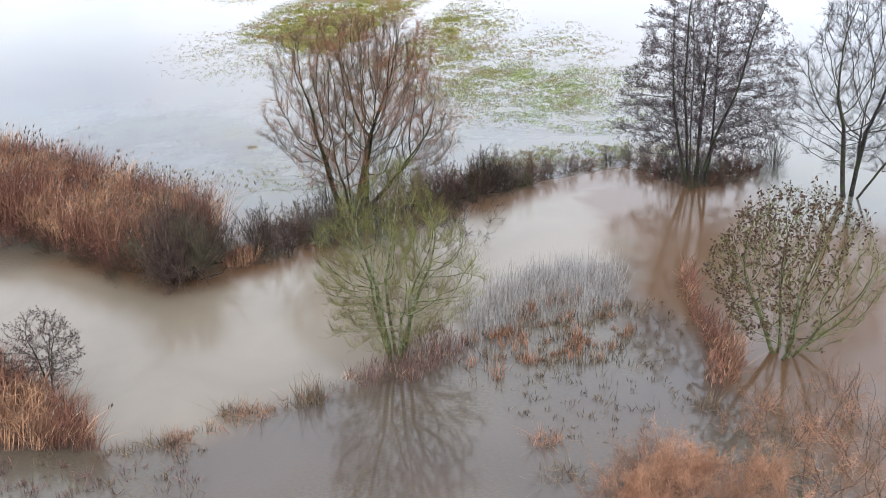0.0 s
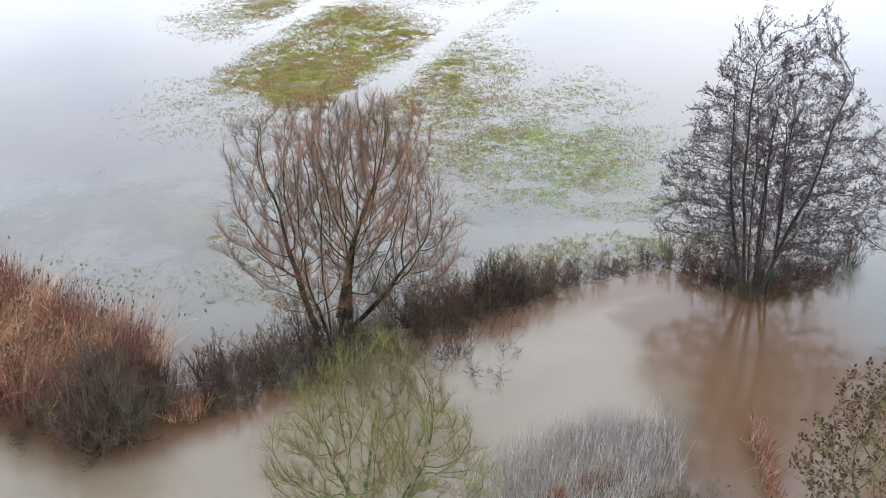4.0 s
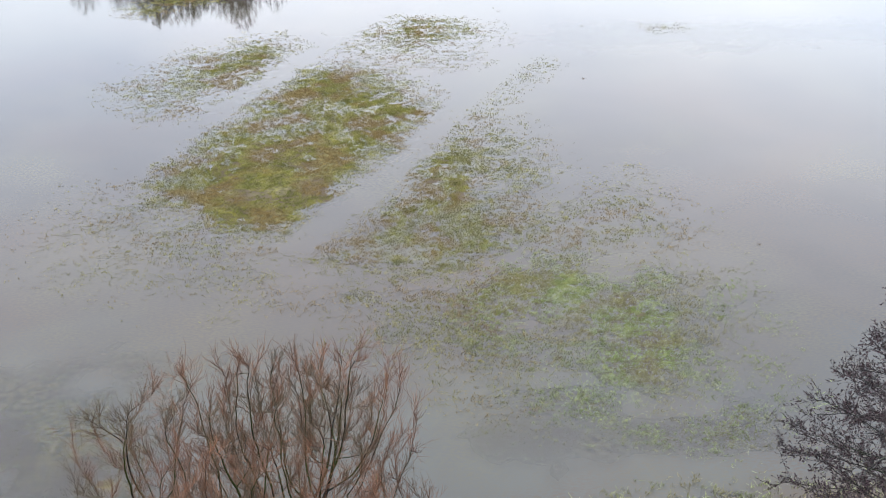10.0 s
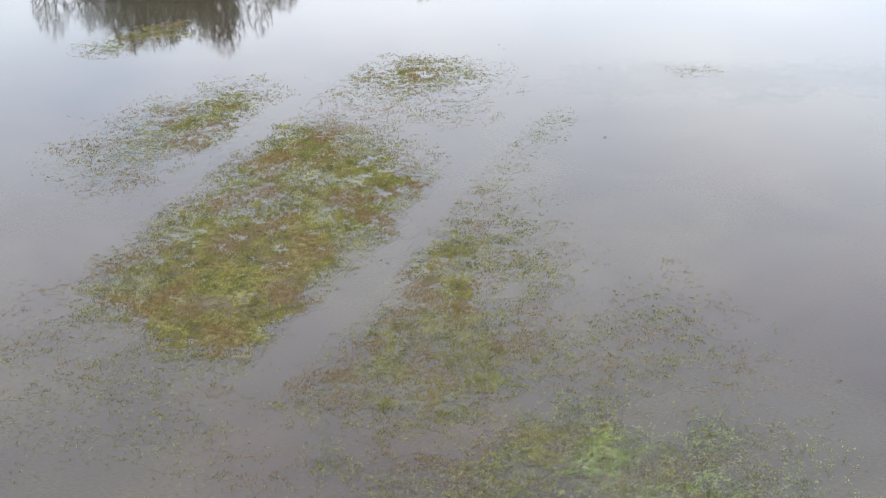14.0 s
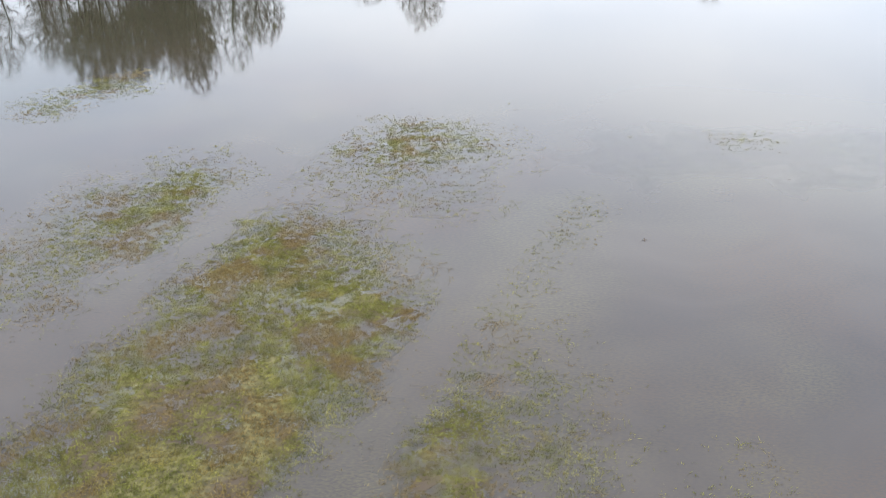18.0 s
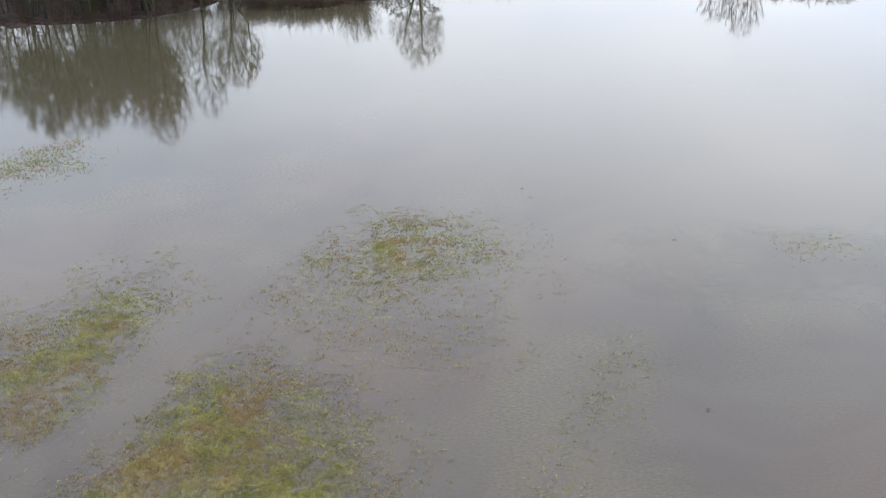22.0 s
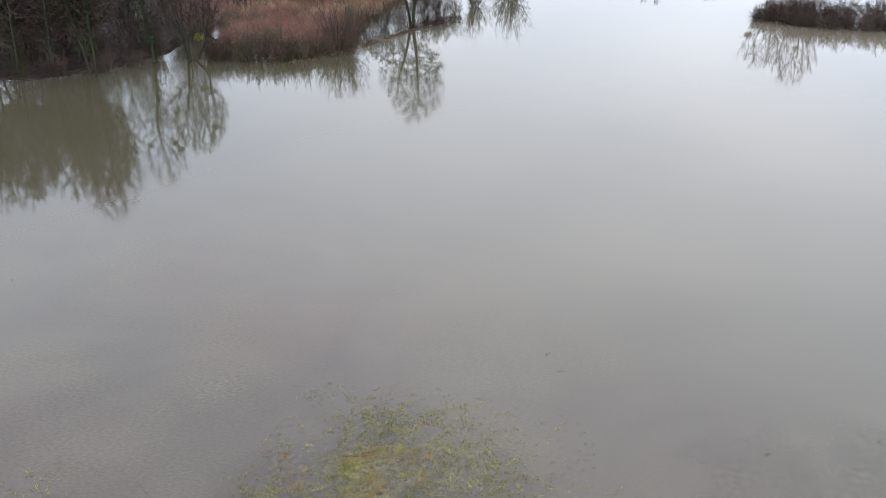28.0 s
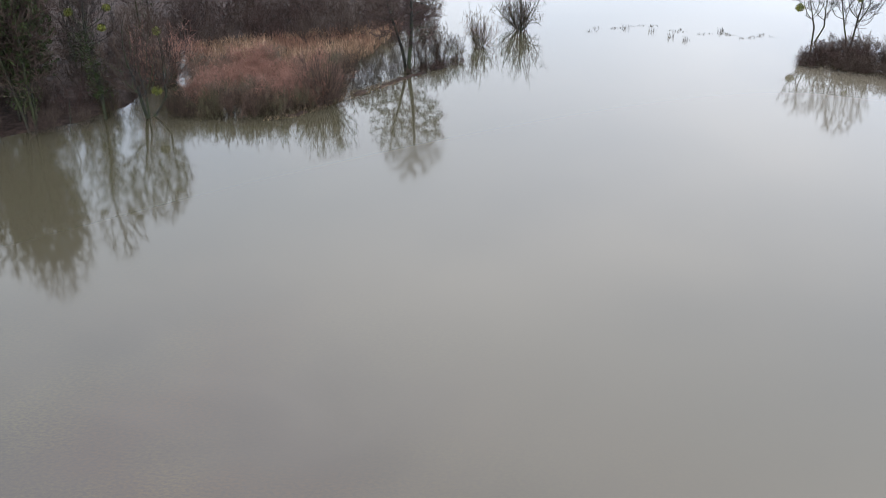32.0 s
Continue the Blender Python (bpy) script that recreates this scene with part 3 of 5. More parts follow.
    if tip_leaves:
        p = along(rng, last, tip_leaves)
        if leaf_side:
            p = p[p[:, 0] * leaf_side[0] + p[:, 2] * leaf_side[1] > leaf_side[2] + rng.normal(0, 0.5, len(p))]
        tagged(mesh_object(leaf_name, *specks(rng, p, leaf_size), leaf_mat, ob), kind="stuff")
    if ivy:
        k = rng.integers(0, stems * K, ivy)
        p = pos[k] * rng.uniform(0.9, 1.1, (ivy, 1)) + rng.normal(0, 1, (ivy, 3)) * np.array([0.3, 0.3, 0.35])
        tagged(mesh_object("ivy", *specks(rng, p[p[:, 2] > 1.2], 0.06, 0.8), M_IVY, ob, "dark green ivy on the trunks"), kind="stuff")
    for c in balls:
        k = np.linalg.norm(pos - np.array(c), axis=1).argmin()
        p = unit(rng.normal(0, 1, (420, 3))) * np.array([0.3, 0.3, 0.26]) * rng.random((420, 1)) ** 0.4 * rng.uniform(0.75, 1.1)
        mesh_object("mistletoe", *specks(rng, p + pos[k], 0.07, 0.35), M_MISTLETOE, ob, "round yellow-green mistletoe clump")
    return ob


def shrub(name, label, at, H, W, seed, stems, limbs, twigs, mats, group="", leaves=0, leaf_mat=None, leaf_size=0.03, lean=(5, 68), bend=0.22, least=0.005, foot=0.35, category="shrub", size=1.0):
    """A thicket of thin stems from the ground: stems, twigs, leaves."""
    rng = np.random.default_rng(seed)
    az = rng.uniform(0, 2 * np.pi, stems)
    tilt = np.radians(rng.uniform(lean[0], lean[1], stems))
    r = np.sqrt(rng.random(stems)) * foot * W / 2
    start = np.stack([np.cos(az) * r, np.sin(az) * r, np.full(stems, -0.15)], 1)
    d = np.stack([np.cos(az) * np.sin(tilt), np.sin(az) * np.sin(tilt), np.cos(tilt)], 1)
    S = sweep(rng, start, d, rng.uniform(0.55, 1.0, stems) * H, 6, bend, 0.15)
    SR = np.full((stems, 1), max(0.011, H * 0.007)) * np.linspace(1, 0.35, 6)
    Lb, LR = shoot(rng, S, SR, limbs, 0.12, 0.98, (25, 75), 0.5, 5, 0.08, 0.2, 0.7, 0.4, least=least)
    Tw, TR = shoot(rng, Lb, LR, twigs, 0.15, 1.0, (25, 75), 0.55, 3, 0.0, 0.2, 0.8, 0.5, least=least)
    top, wide = np.percentile(Tw[:, :, 2], 99), np.percentile(np.hypot(Tw[:, :, 0], Tw[:, :, 1]), 97)
    for A in (S, Lb, Tw):
        A[:, :, 2] *= H / top
        A[:, :, :2] *= (W / 2) / wide
    ob = thing(name, label, category, at, group)
    ob.scale = (size, size, size)
    tagged(mesh_object("stem_thicket", *tubes(S, SR, 4), mats[0], ob, smooth=True), kind="stuff")
    tagged(mesh_object("branch_thicket", *tubes(Lb, LR, 3), mats[-1], ob), kind="stuff")
    tagged(mesh_object("twig_thicket", *tubes(Tw, TR, 3), mats[-1], ob), kind="stuff")
    if leaves:
        tagged(mesh_object("foliage", *specks(rng, along(rng, Tw, leaves), leaf_size), leaf_mat, ob), kind="stuff")
    return ob


def inside(poly, x, y):
    """Distance into a polygon: positive inside, negative outside."""
    p = np.array(poly, float)
    q = np.roll(p, -1, 0)
    d2 = np.full(x.shape, 1e18)
    odd = np.zeros(x.shape, bool)
    for (ax, ay), (bx, by) in zip(p, q):
        ex, ey = bx - ax, by - ay
        t = np.clip(((x - ax) * ex + (y - ay) * ey) / (ex * ex + ey * ey), 0, 1)
        d2 = np.minimum(d2, (x - ax - t * ex) ** 2 + (y - ay - t * ey) ** 2)
        if ay != by:
            odd ^= ((ay > y) != (by > y)) & (x < ex * (y - ay) / ey + ax)
    d = np.sqrt(d2)
    return np.where(odd, d, -d)


def line_distance(line, x, y):
    d2 = np.full(x.shape, 1e18)
    for (ax, ay), (bx, by) in zip(line[:-1], line[1:]):
        ex, ey = bx - ax, by - ay
        t = np.clip(((x - ax) * ex + (y - ay) * ey) / (ex * ex + ey * ey), 0, 1)
        d2 = np.minimum(d2, (x - ax - t * ex) ** 2 + (y - ay - t * ey) ** 2)
    return np.sqrt(d2)


def value_noise(x, y, seed):
    xi, yi = np.floor(x).astype(np.int64), np.floor(y).astype(np.int64)
    fx, fy = x - xi, y - yi
    fx, fy = fx * fx * (3 - 2 * fx), fy * fy * (3 - 2 * fy)

    def h(a, b):
        n = (a * 374761393 + b * 668265263 + seed * 2147483647) & 0xFFFFFFFF
        n = ((n ^ (n >> 13)) * 1274126177) & 0xFFFFFFFF
        return ((n ^ (n >> 16)) & 0xFFFF) / 65535.0
    a = h(xi, yi) * (1 - fx) + h(xi + 1, yi) * fx
    b = h(xi, yi + 1) * (1 - fx) + h(xi + 1, yi + 1) * fx
    return a * (1 - fy) + b * fy - 0.5


def smooth(a, b, v):
    t = np.clip((v - a) / (b - a), 0, 1)
    return t * t * (3 - 2 * t)


def scatter(rng, poly, n):
    p = np.array(poly, float)
    lo, hi = p.min(0), p.max(0)
    got = np.zeros((0, 2))
    while len(got) < n:
        c = rng.uniform(lo, hi, (n * 2, 2))
        got = np.concatenate([got, c[inside(poly, c[:, 0], c[:, 1]) > 0]])
    return got[:n]


def blades(rng, xy, z, h, width, lean, wind=(0, 0), pieces=2, droop=0.3):
    """Upright strips that lean and droop: reeds, sedge and grass."""
    n = len(xy)
    az = rng.uniform(0, 2 * np.pi, n)
    side = np.stack([np.cos(az), np.sin(az), np.zeros(n)], 1)
    la = rng.uniform(0, 2 * np.pi, n)
    le = np.abs(rng.normal(0, lean, n))
    d = np.stack([np.cos(la) * le + wind[0], np.sin(la) * le + wind[1], np.ones(n)], 1)
    hh = h * rng.uniform(0.6, 1.15, n)
    base = np.stack([xy[:, 0], xy[:, 1], np.broadcast_to(z, (n,))], 1)
    V = []
    for k in range(pieces + 1):
        u = k / pieces
        c = base + d * (hh * u)[:, None] + np.stack([d[:, 0], d[:, 1], -0.5 * np.hypot(d[:, 0], d[:, 1])], 1) * (hh * droop * u * u)[:, None]
        w = width * (1 - 0.75 * u)
        V += [c - side * w / 2, c + side * w / 2]
    tip = (V[-1] + V[-2]) / 2
    m = 2 * (pieces + 1)
    V = np.stack(V, 1).reshape(-1, 3)
    i = np.arange(n)[:, None] * m
    F = np.concatenate([i + [2 * k, 2 * k + 1, 2 * k + 3, 2 * k + 2] for k in range(pieces)])
    return V, F, tip


def plumes(rng, tip, size):
    n = len(tip)
    d = unit(np.stack([rng.normal(0.35, 0.3, n), rng.normal(0, 0.3, n), np.ones(n)], 1)) * size * rng.uniform(0.7, 1.3, (n, 1))
    a = unit(np.cross(d, rng.normal(0, 1, (n, 3)))) * size * 0.16
    b = unit(np.cross(d, a)) * size * 0.16
    V = np.stack([tip - d * 0.2, tip + d * 0.35 + a, tip + d * 0.35 - a * 0.5 + b, tip + d * 0.35 - a * 0.5 - b, tip + d], 1).reshape(-1, 3)
    i = np.arange(n)[:, None] * 5
    F = np.concatenate([i + f for f in ([0, 2, 1], [0, 3, 2], [0, 1, 3], [4, 1, 2], [4, 2, 3], [4, 3, 1])])
    return V, F


def clump_stand(name, label, poly, clumps, each, spread, h, width, lean, mats, seed, category):
    """Many small clumps of blades scattered over a plan."""
    rng = np.random.default_rng(seed)
    ob = thing(name, label, category, (0, 0, 0), kind="stuff")
    c = scatter(rng, poly, clumps)
    kind = rng.integers(0, len(mats), clumps)
    size = rng.uniform(0.4, 1.3, clumps)
    for k, mat in enumerate(mats):
        mine = np.nonzero(kind == k)[0]
        src = np.repeat(mine, each)
        xy = c[src] + rng.normal(0, 1, (len(src), 2)) * (spread * size[src])[:, None] * np.array([1.3, 0.8])
        V, F, _ = blades(rng, xy, -0.05, h * size[src], width, lean, (0, 0), 2, 0.4)
        tagged(mesh_object("blade_mass", V, F, mat, ob), kind="stuff")
    return ob


def reed_bed(name, label, poly, count, h, width, lean, mat, seed, wind=(0, 0), plume=0, droop=0.3, category="reeds", leaf=0.0, z=-0.1, clump=0.0, straw=0.0):
    rng = np.random.default_rng(seed)
    ob = thing(name, label, category, (0, 0, 0), kind="stuff")
    xy = scatter(rng, poly, count)
    if clump:
        xy = xy[value_noise(xy[:, 0] / clump, xy[:, 1] / clump, seed) > rng.uniform(-0.3, 0.15, len(xy))]
    V, F, tip = blades(rng, xy, z, h, width, lean, wind, 3, droop)
    tagged(mesh_object("stalk_mass", V, F, mat, ob), kind="stuff")
    if leaf:
        xy = scatter(rng, poly, int(count * 1.2))
        V, F, _ = blades(rng, xy, rng.uniform(0.1, h * 0.6, len(xy)), h * 0.45, width * 1.3, leaf, wind, 2, 0.6)
        tagged(mesh_object("leaf_mass", V, F, mat, ob), kind="stuff")
    if straw:
        xy = scatter(rng, poly, int(count * straw))
        xy = xy[value_noise(xy[:, 0] / 1.4, xy[:, 1] / 1.4, seed + 1) > rng.uniform(-0.25, 0.25, len(xy))]
        V, F, _ = blades(rng, xy, rng.uniform(0.2, h * 0.5, len(xy)), h * 0.36, width * 0.9, 0.32, (wind[0] + 0.12, wind[1]), 3, 0.6)
        tagged(mesh_object("straw_mass", V, F, M_STRAW, ob, "bent straw-coloured stalks"), kind="stuff")
        xy = scatter(rng, poly, int(count * 0.8))
        V, F, _ = blades(rng, xy, z, h * 0.32, width * 1.2, 0.45, wind, 2, 0.5)
        tagged(mesh_object("thatch_mass", V, F, M_THATCH, ob, "dark mauve-brown dead leaves at the foot"), kind="stuff")
    if plume:
        tagged(mesh_object("plume_mass", *plumes(rng, tip[rng.random(len(tip)) < plume], 0.22), M_PLUME, ob), kind="stuff")
    return ob

# ---- the ground under the flood, one sheet to the horizon ----
ISLE_MAIN = [(-9.1, 89.8), (-7.4, 91.5), (-4.7, 89.4), (-2.7, 86.5), (-1.0, 84.6), (-1.1, 80.9), (-2.5, 76.6), (-4.2, 75.9), (-4.8, 73.4), (-5.2, 70.9), (-5.8, 69.3), (-6.9, 67.7), (-7.5, 66.2), (-8.5, 66.0), (-9.2, 67.4), (-10.2, 68.7), (-12.2, 69.8), (-13.8, 71.3), (-15.0, 73.3), (-14.2, 76.4), (-12.4, 81.0), (-10.8, 86.3)]
ISLE_EAST = [(1.9, 82.2), (2.5, 80.6), (2.6, 76.7), (3.0, 73.3), (3.0, 70.3), (3.1, 67.6), (2.5, 65.3), (1.6, 62.8), (-0.3, 62.5), (-2.3, 62.9), (-3.6, 64.6), (-4.4, 66.1), (-3.8, 68.6), (-3.0, 70.4), (-1.7, 72.8), (-0.6, 76.1), (0.8, 79.9)]
ISLE_EAST_THIN = [(1.9, 82.8), (4.2, 79.8), (5.6, 75.4), (5.3, 70.2), (7.2, 72.3), (9.3, 72.8), (10.9, 68.1), (9.3, 64.5), (6.6, 64.2), (3.7, 64.5), (2.5, 66.0), (2.5, 72.7)]
SHALLOW_SOUTH = [(-3.5, 63.0), (-0.3, 62.5), (2.4, 62.8), (2.2, 60.3), (3.5, 58.4), (4.5, 56.9), (1.9, 54.8), (-0.3, 56.4), (-2.8, 59.0), (-4.4, 61.9)]
ISLE_WEST_THIN = [(-14.4, 98.5), (-11.4, 98.9), (-9.9, 96.6), (-10.6, 92.0), (-12.6, 87.2), (-14.0, 85.1), (-15.6, 83.2), (-17.4, 83.3), (-19.3, 85.7), (-19.7, 89.2), (-18.8, 93.1), (-16.5, 96.2)]
ISLE_WEST = [(-14.9, 94.0), (-13.2, 96.1), (-12.0, 95.4), (-10.6, 93.2), (-11.9, 89.6), (-13.8, 88.6), (-15.6, 89.5), (-16.1, 91.5)]
ISLE_NORTH = [(-4.3, 101.8), (-2.1, 103.9), (0.5, 102.8), (1.3, 100.9), (-0.3, 98.4), (-2.0, 97.3), (-3.5, 98.4), (-4.8, 100.0)]
ISLE_NORTH_THIN = [(-6.2, 100.4), (-4.2, 102.9), (-1.6, 104.4), (3.1, 102.5), (3.4, 98.9), (2.6, 92.7), (0.5, 91.7), (-2.4, 91.7), (-5.1, 93.0), (-7.6, 95.9), (-7.5, 99.4)]
ISLE_MAIN_RIM = [(-10.4, 87.6), (-8.3, 93.8), (-5.5, 93.2), (-2.6, 90.6), (-0.8, 86.0), (-0.7, 82.8), (-1.3, 79.3), (-2.2, 75.6), (-3.5, 75.4), (-5.0, 85.0)]
ISLE_FAR_WEST = [(-25.2, 107.4), (-23.6, 110.2), (-22.0, 112.7), (-20.2, 113.7), (-19.0, 110.6), (-21.2, 109.2), (-22.9, 106.4), (-24.2, 104.8)]
WISP = [(7.1, 93.8), (7.4, 92.2), (4.7, 86.7), (3.0, 83.5), (2.7, 84.3), (4.6, 90.3)]
SHOAL = [(7.3, 103.9), (10.2, 104.5), (16.1, 104.3), (23.9, 103.2), (45.0, 104.0), (45.0, 94.0), (21.5, 94.5), (14.2, 94.6), (7.4, 94.5), (5.9, 98.7)]
SHOAL_SPOT = [(15.4, 101.3), (17.5, 101.5), (17.4, 100.1), (15.4, 99.9)]
SHALLOW_WEST = [(-17.6, 59.0), (-8.8, 56.2), (-7.4, 49.9), (-8.9, 46.6), (-19.8, 48.5), (-23.6, 54.3)]
LOW_WEST = [(-14.5, 71.1), (-9.8, 67.8), (-7.4, 65.4), (-6.8, 62.0), (-10.1, 63.0), (-13.8, 64.8), (-16.4, 66.3), (-17.3, 69.7)]
SHALLOW_EAST = [(0.6, 51.0), (3.5, 50.2), (7.0, 51.2), (10.8, 52.0), (10.4, 54.4), (6.6, 54.2), (3.0, 55.2), (0.4, 53.4)]
PALE_GRASS = [(3.0, 64.2), (5.6, 63.8), (7.1, 62.8), (8.5, 62.3), (10.9, 61.2), (10.9, 57.8), (8.6, 53.6), (5.4, 54.6), (4.5, 56.4), (3.5, 58.4), (2.2, 60.3), (2.4, 62.8)]
# wheel tracks, sunk below the turf
LANE_WEST = [(-5.6, 104.5), (-9.9, 92.8), (-13.4, 82.5), (-16.4, 74.0)]
LANE_EAST = [(6.4, 97.0), (3.0, 89.0), (0.7, 84.0), (-0.3, 80.3), (-1.7, 76.2), (-3.2, 72.8), (-4.7, 69.6), (-6.2, 66.0)]
BANK_GRASS = [(0.8, 46.9), (2.2, 47.8), (5.2, 49.2), (7.7, 50.2), (9.8, 49.8), (12.8, 49.4), (12.8, 48.0), (9.3, 48.4), (6.8, 48.0), (4.0, 47.1), (1.7, 46.2)]
BANK_GRASS_WEST = [(-15.8, 47.7), (-11.4, 47.1), (-6.6, 46.0), (-5.4, 44.8), (-10.8, 45.2), (-15.8, 45.6)]
FAR_BANK = [(-21.8, 42.3), (-13.9, 39.0), (-10.9, 37.4), (-8.0, 38.4), (-5.3, 40.2), (-3.5, 42.6), (0.0, 43.8), (2.6, 44.8), (4.9, 46.1), (9.0, 47.7), (11.9, 46.1), (15.3, 46.9)]
NEAR_MARGIN = [(-30.0, 22.0), (-13.0, 25.4), (-8.1, 25.5), (-5.9, 27.1), (-3.8, 28.3), (-1.0, 29.8), (0.9, 31.3), (2.4, 35.2), (5.0, 37.0), (7.4, 37.0), (7.7, 34.0), (8.9, 32.4), (9.2, 28.3), (11.0, 24.0), (19.0, 10.0), (-30.0, 10.0)]
WOOD = [(-80.5, 136.8), (-35.0, 137.0), (-23.1, 139.2), (-19.8, 141.6), (-18.0, 144.6), (-16.9, 149.5), (-18.8, 158.0), (-24.0, 180.4), (-76.2, 185.6)]
FAR_LAND = [(-21.6, 153.9), (-14.4, 155.6), (-9.0, 155.7), (-5.0, 156.9), (-0.8, 161.4), (0.2, 167.6), (-6.5, 180.0), (-32.8, 180.6)]
WOOD_BANK = [(-9.4, 142.5), (-8.2, 143.1), (-6.0, 145.6), (-4.0, 147.5), (-2.1, 149.6), (-0.3, 151.4), (1.5, 153.2)]
EAST_ISLET = [(22.5, 150.8), (25.0, 149.9), (28.6, 148.9), (35.8, 147.4), (55.6, 144.2), (55.3, 158.0), (29.5, 157.3), (24.5, 156.0), (23.4, 153.7)]

# plan, height of the ground, softness of its rim, share covered by grass
RAISED = [(SHALLOW_WEST, -0.035, 3.5, 0.62), (SHALLOW_EAST, -0.040, 1.6, 0.55), (ISLE_MAIN, 0.0, 1.3, 1.0), (ISLE_EAST, -0.020, 1.6, 0.95), (ISLE_EAST_THIN, -0.055, 1.8, 0.46), (SHALLOW_SOUTH, -0.045, 1.6, 0.62), (ISLE_WEST_THIN, -0.045, 1.8, 0.52),
          (ISLE_WEST, -0.012, 1.6, 0.85), (ISLE_NORTH, -0.010, 1.3, 0.85), (ISLE_NORTH_THIN, -0.055, 1.4, 0.30), (ISLE_MAIN_RIM, -0.04, 1.3, 0.55), (ISLE_FAR_WEST, -0.02, 1.2, 0.75), (PALE_GRASS, -0.020, 2.2, 0.95),
          (WISP, -0.08, 0.9, 0.32), (SHOAL, -0.058, 3.0, 0.0), (SHOAL_SPOT, -0.07, 1.0, 0.4), (LOW_WEST, -0.050, 2.5, 0.40), (BANK_GRASS, -0.030, 1.0, 0.97), (BANK_GRASS_WEST, -0.045, 1.2, 0.45)]


def ground_height(x, y, grain=1.0):
    broad = value_noise(x / 9, y / 9, 3) * 0.10 + value_noise(x / 3.1, y / 3.1, 5) * 0.05
    h = -0.19 + broad * 0.6
    for poly, level, soft, _ in RAISED:
        d = inside(poly, x, y) + (value_noise(x / 1.7, y / 1.7, 11) + 0.7 * value_noise(x / 0.6, y / 0.6, 12)) * soft * 1.3
        s = smooth(-soft, soft, d)
        h = np.maximum(h, h * (1 - s) + (level + broad * 0.35) * s)
    rut = smooth(1.15, 0.5, np.minimum(line_distance(LANE_WEST, x, y), line_distance(LANE_EAST, x, y)) + value_noise(x / 0.9, y / 0.9, 13) * 0.45)
    h = h * (1 - rut) + np.minimum(h, -0.085) * rut
    u, v = 0.83 * x + 0.56 * y, 0.83 * y - 0.56 * x
    fine = value_noise(u / 0.83, v / 0.61, 17) * 0.020 + value_noise(0.37 * u - v, 0.9 * u + 0.41 * v, 18) * 0.014 + value_noise(u / 0.7 + v * 0.5, v / 0.75 - u * 0.5, 19) * 0.024
    fine = fine * grain
    h = h + fine
    h = h - 0.6 * smooth(100.5, 117.5, y - 0.6 * np.maximum(10 - x, 0) + value_noise(x / 9, y / 9, 31) * 3)
    # the river's bed, its far bank and the near margin
    bank = line_distance(FAR_BANK, x, y)
    side = y - np.interp(x, [p[0] for p in FAR_BANK], [p[1] for p in FAR_BANK])
    bed = -0.25 - 1.2 * smooth(0.5, 4.0, -side)
    h = np.where(side < 0, np.minimum(h, bed), h)
    margin = smooth(-1.0, 2.0, inside(NEAR_MARGIN, x, y))
    h = np.where(side < 0, np.maximum(h, bed * (1 - margin) + (-0.22 + fine) * margin), h)
    ridge = smooth(1.1, 0.2, bank)
    h = np.maximum(h, h * (1 - ridge) + (-0.02 + fine) * ridge)
    lip = smooth(0.7, 0.1, line_distance(WOOD_BANK, x, y) + value_noise(x / 0.8, y / 0.8, 29) * 0.7)
    h = np.maximum(h, h * (1 - lip) + (0.07 + fine) * lip)
    for poly, level in ((WOOD, 0.10), (FAR_LAND, 0.06), (EAST_ISLET, -0.02)):
        s = smooth(-0.6, 1.2, inside(poly, x, y) + value_noise(x / 2.3, y / 2.3, 23) * 1.2)
        h = np.maximum(h, h * (1 - s) + (level + broad * 1.2 + fine) * s)
    return h


def spaced(stops):
    """Grid lines with their own step in every stretch."""
    out = [np.array([stops[0][0]])]
    for (a, _), (b, step) in zip(stops[:-1], stops[1:]):
        out.append(np.linspace(a, b, max(2, int(round((b - a) / step)) + 1))[1:])
    return np.concatenate(out)


gx = spaced([(-4500, 0), (-600, 900), (-100, 60), (-36, 3), (-30, 0.6), (-21, 0.35), (13, 0.21), (32, 0.4), (46, 1.0), (110, 4), (600, 60), (4500, 900)])
gy = spaced([(-3000, 0), (-300, 500), (-20, 20), (18, 2), (46, 0.4), (98, 0.21), (120, 0.35), (140, 1.0), (176, 0.6), (220, 4), (700, 60), (4800, 900)])
GX, GY = np.meshgrid(gx, gy)
gv = np.stack([GX, GY, ground_height(GX, GY)], -1).reshape(-1, 3)
nx, ny = len(gx), len(gy)
gi = (np.arange(ny - 1)[:, None] * nx + np.arange(nx - 1)).ravel()
gf = np.stack([gi, gi + 1, gi + nx + 1, gi + nx], 1)
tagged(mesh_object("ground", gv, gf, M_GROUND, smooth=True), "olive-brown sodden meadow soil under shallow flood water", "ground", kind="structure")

# the flood: one sheet, which knows how deep the water is
wx, wy = gx[::2], gy[::2]
wx, wy = np.append(wx, gx[-1:]) if wx[-1] != gx[-1] else wx, np.append(wy, gy[-1:]) if wy[-1] != gy[-1] else wy
WX, WY = np.meshgrid(wx, wy)
wi = (np.arange(len(wy) - 1)[:, None] * len(wx) + np.arange(len(wx) - 1)).ravel()
water = mesh_object("water", np.stack([WX, WY, WX * 0], -1).reshape(-1, 3), np.stack([wi, wi + 1, wi + len(wx) + 1, wi + len(wx)], 1), M_WATER)
water.data.attributes.new("quiet", "FLOAT", "POINT").data.foreach_set("value", smooth(-0.9, 0.9, inside(NEAR_MARGIN, WX, WY) + value_noise(WX / 1.3, WY / 1.3, 37) * 1.2).astype(np.float32).ravel())
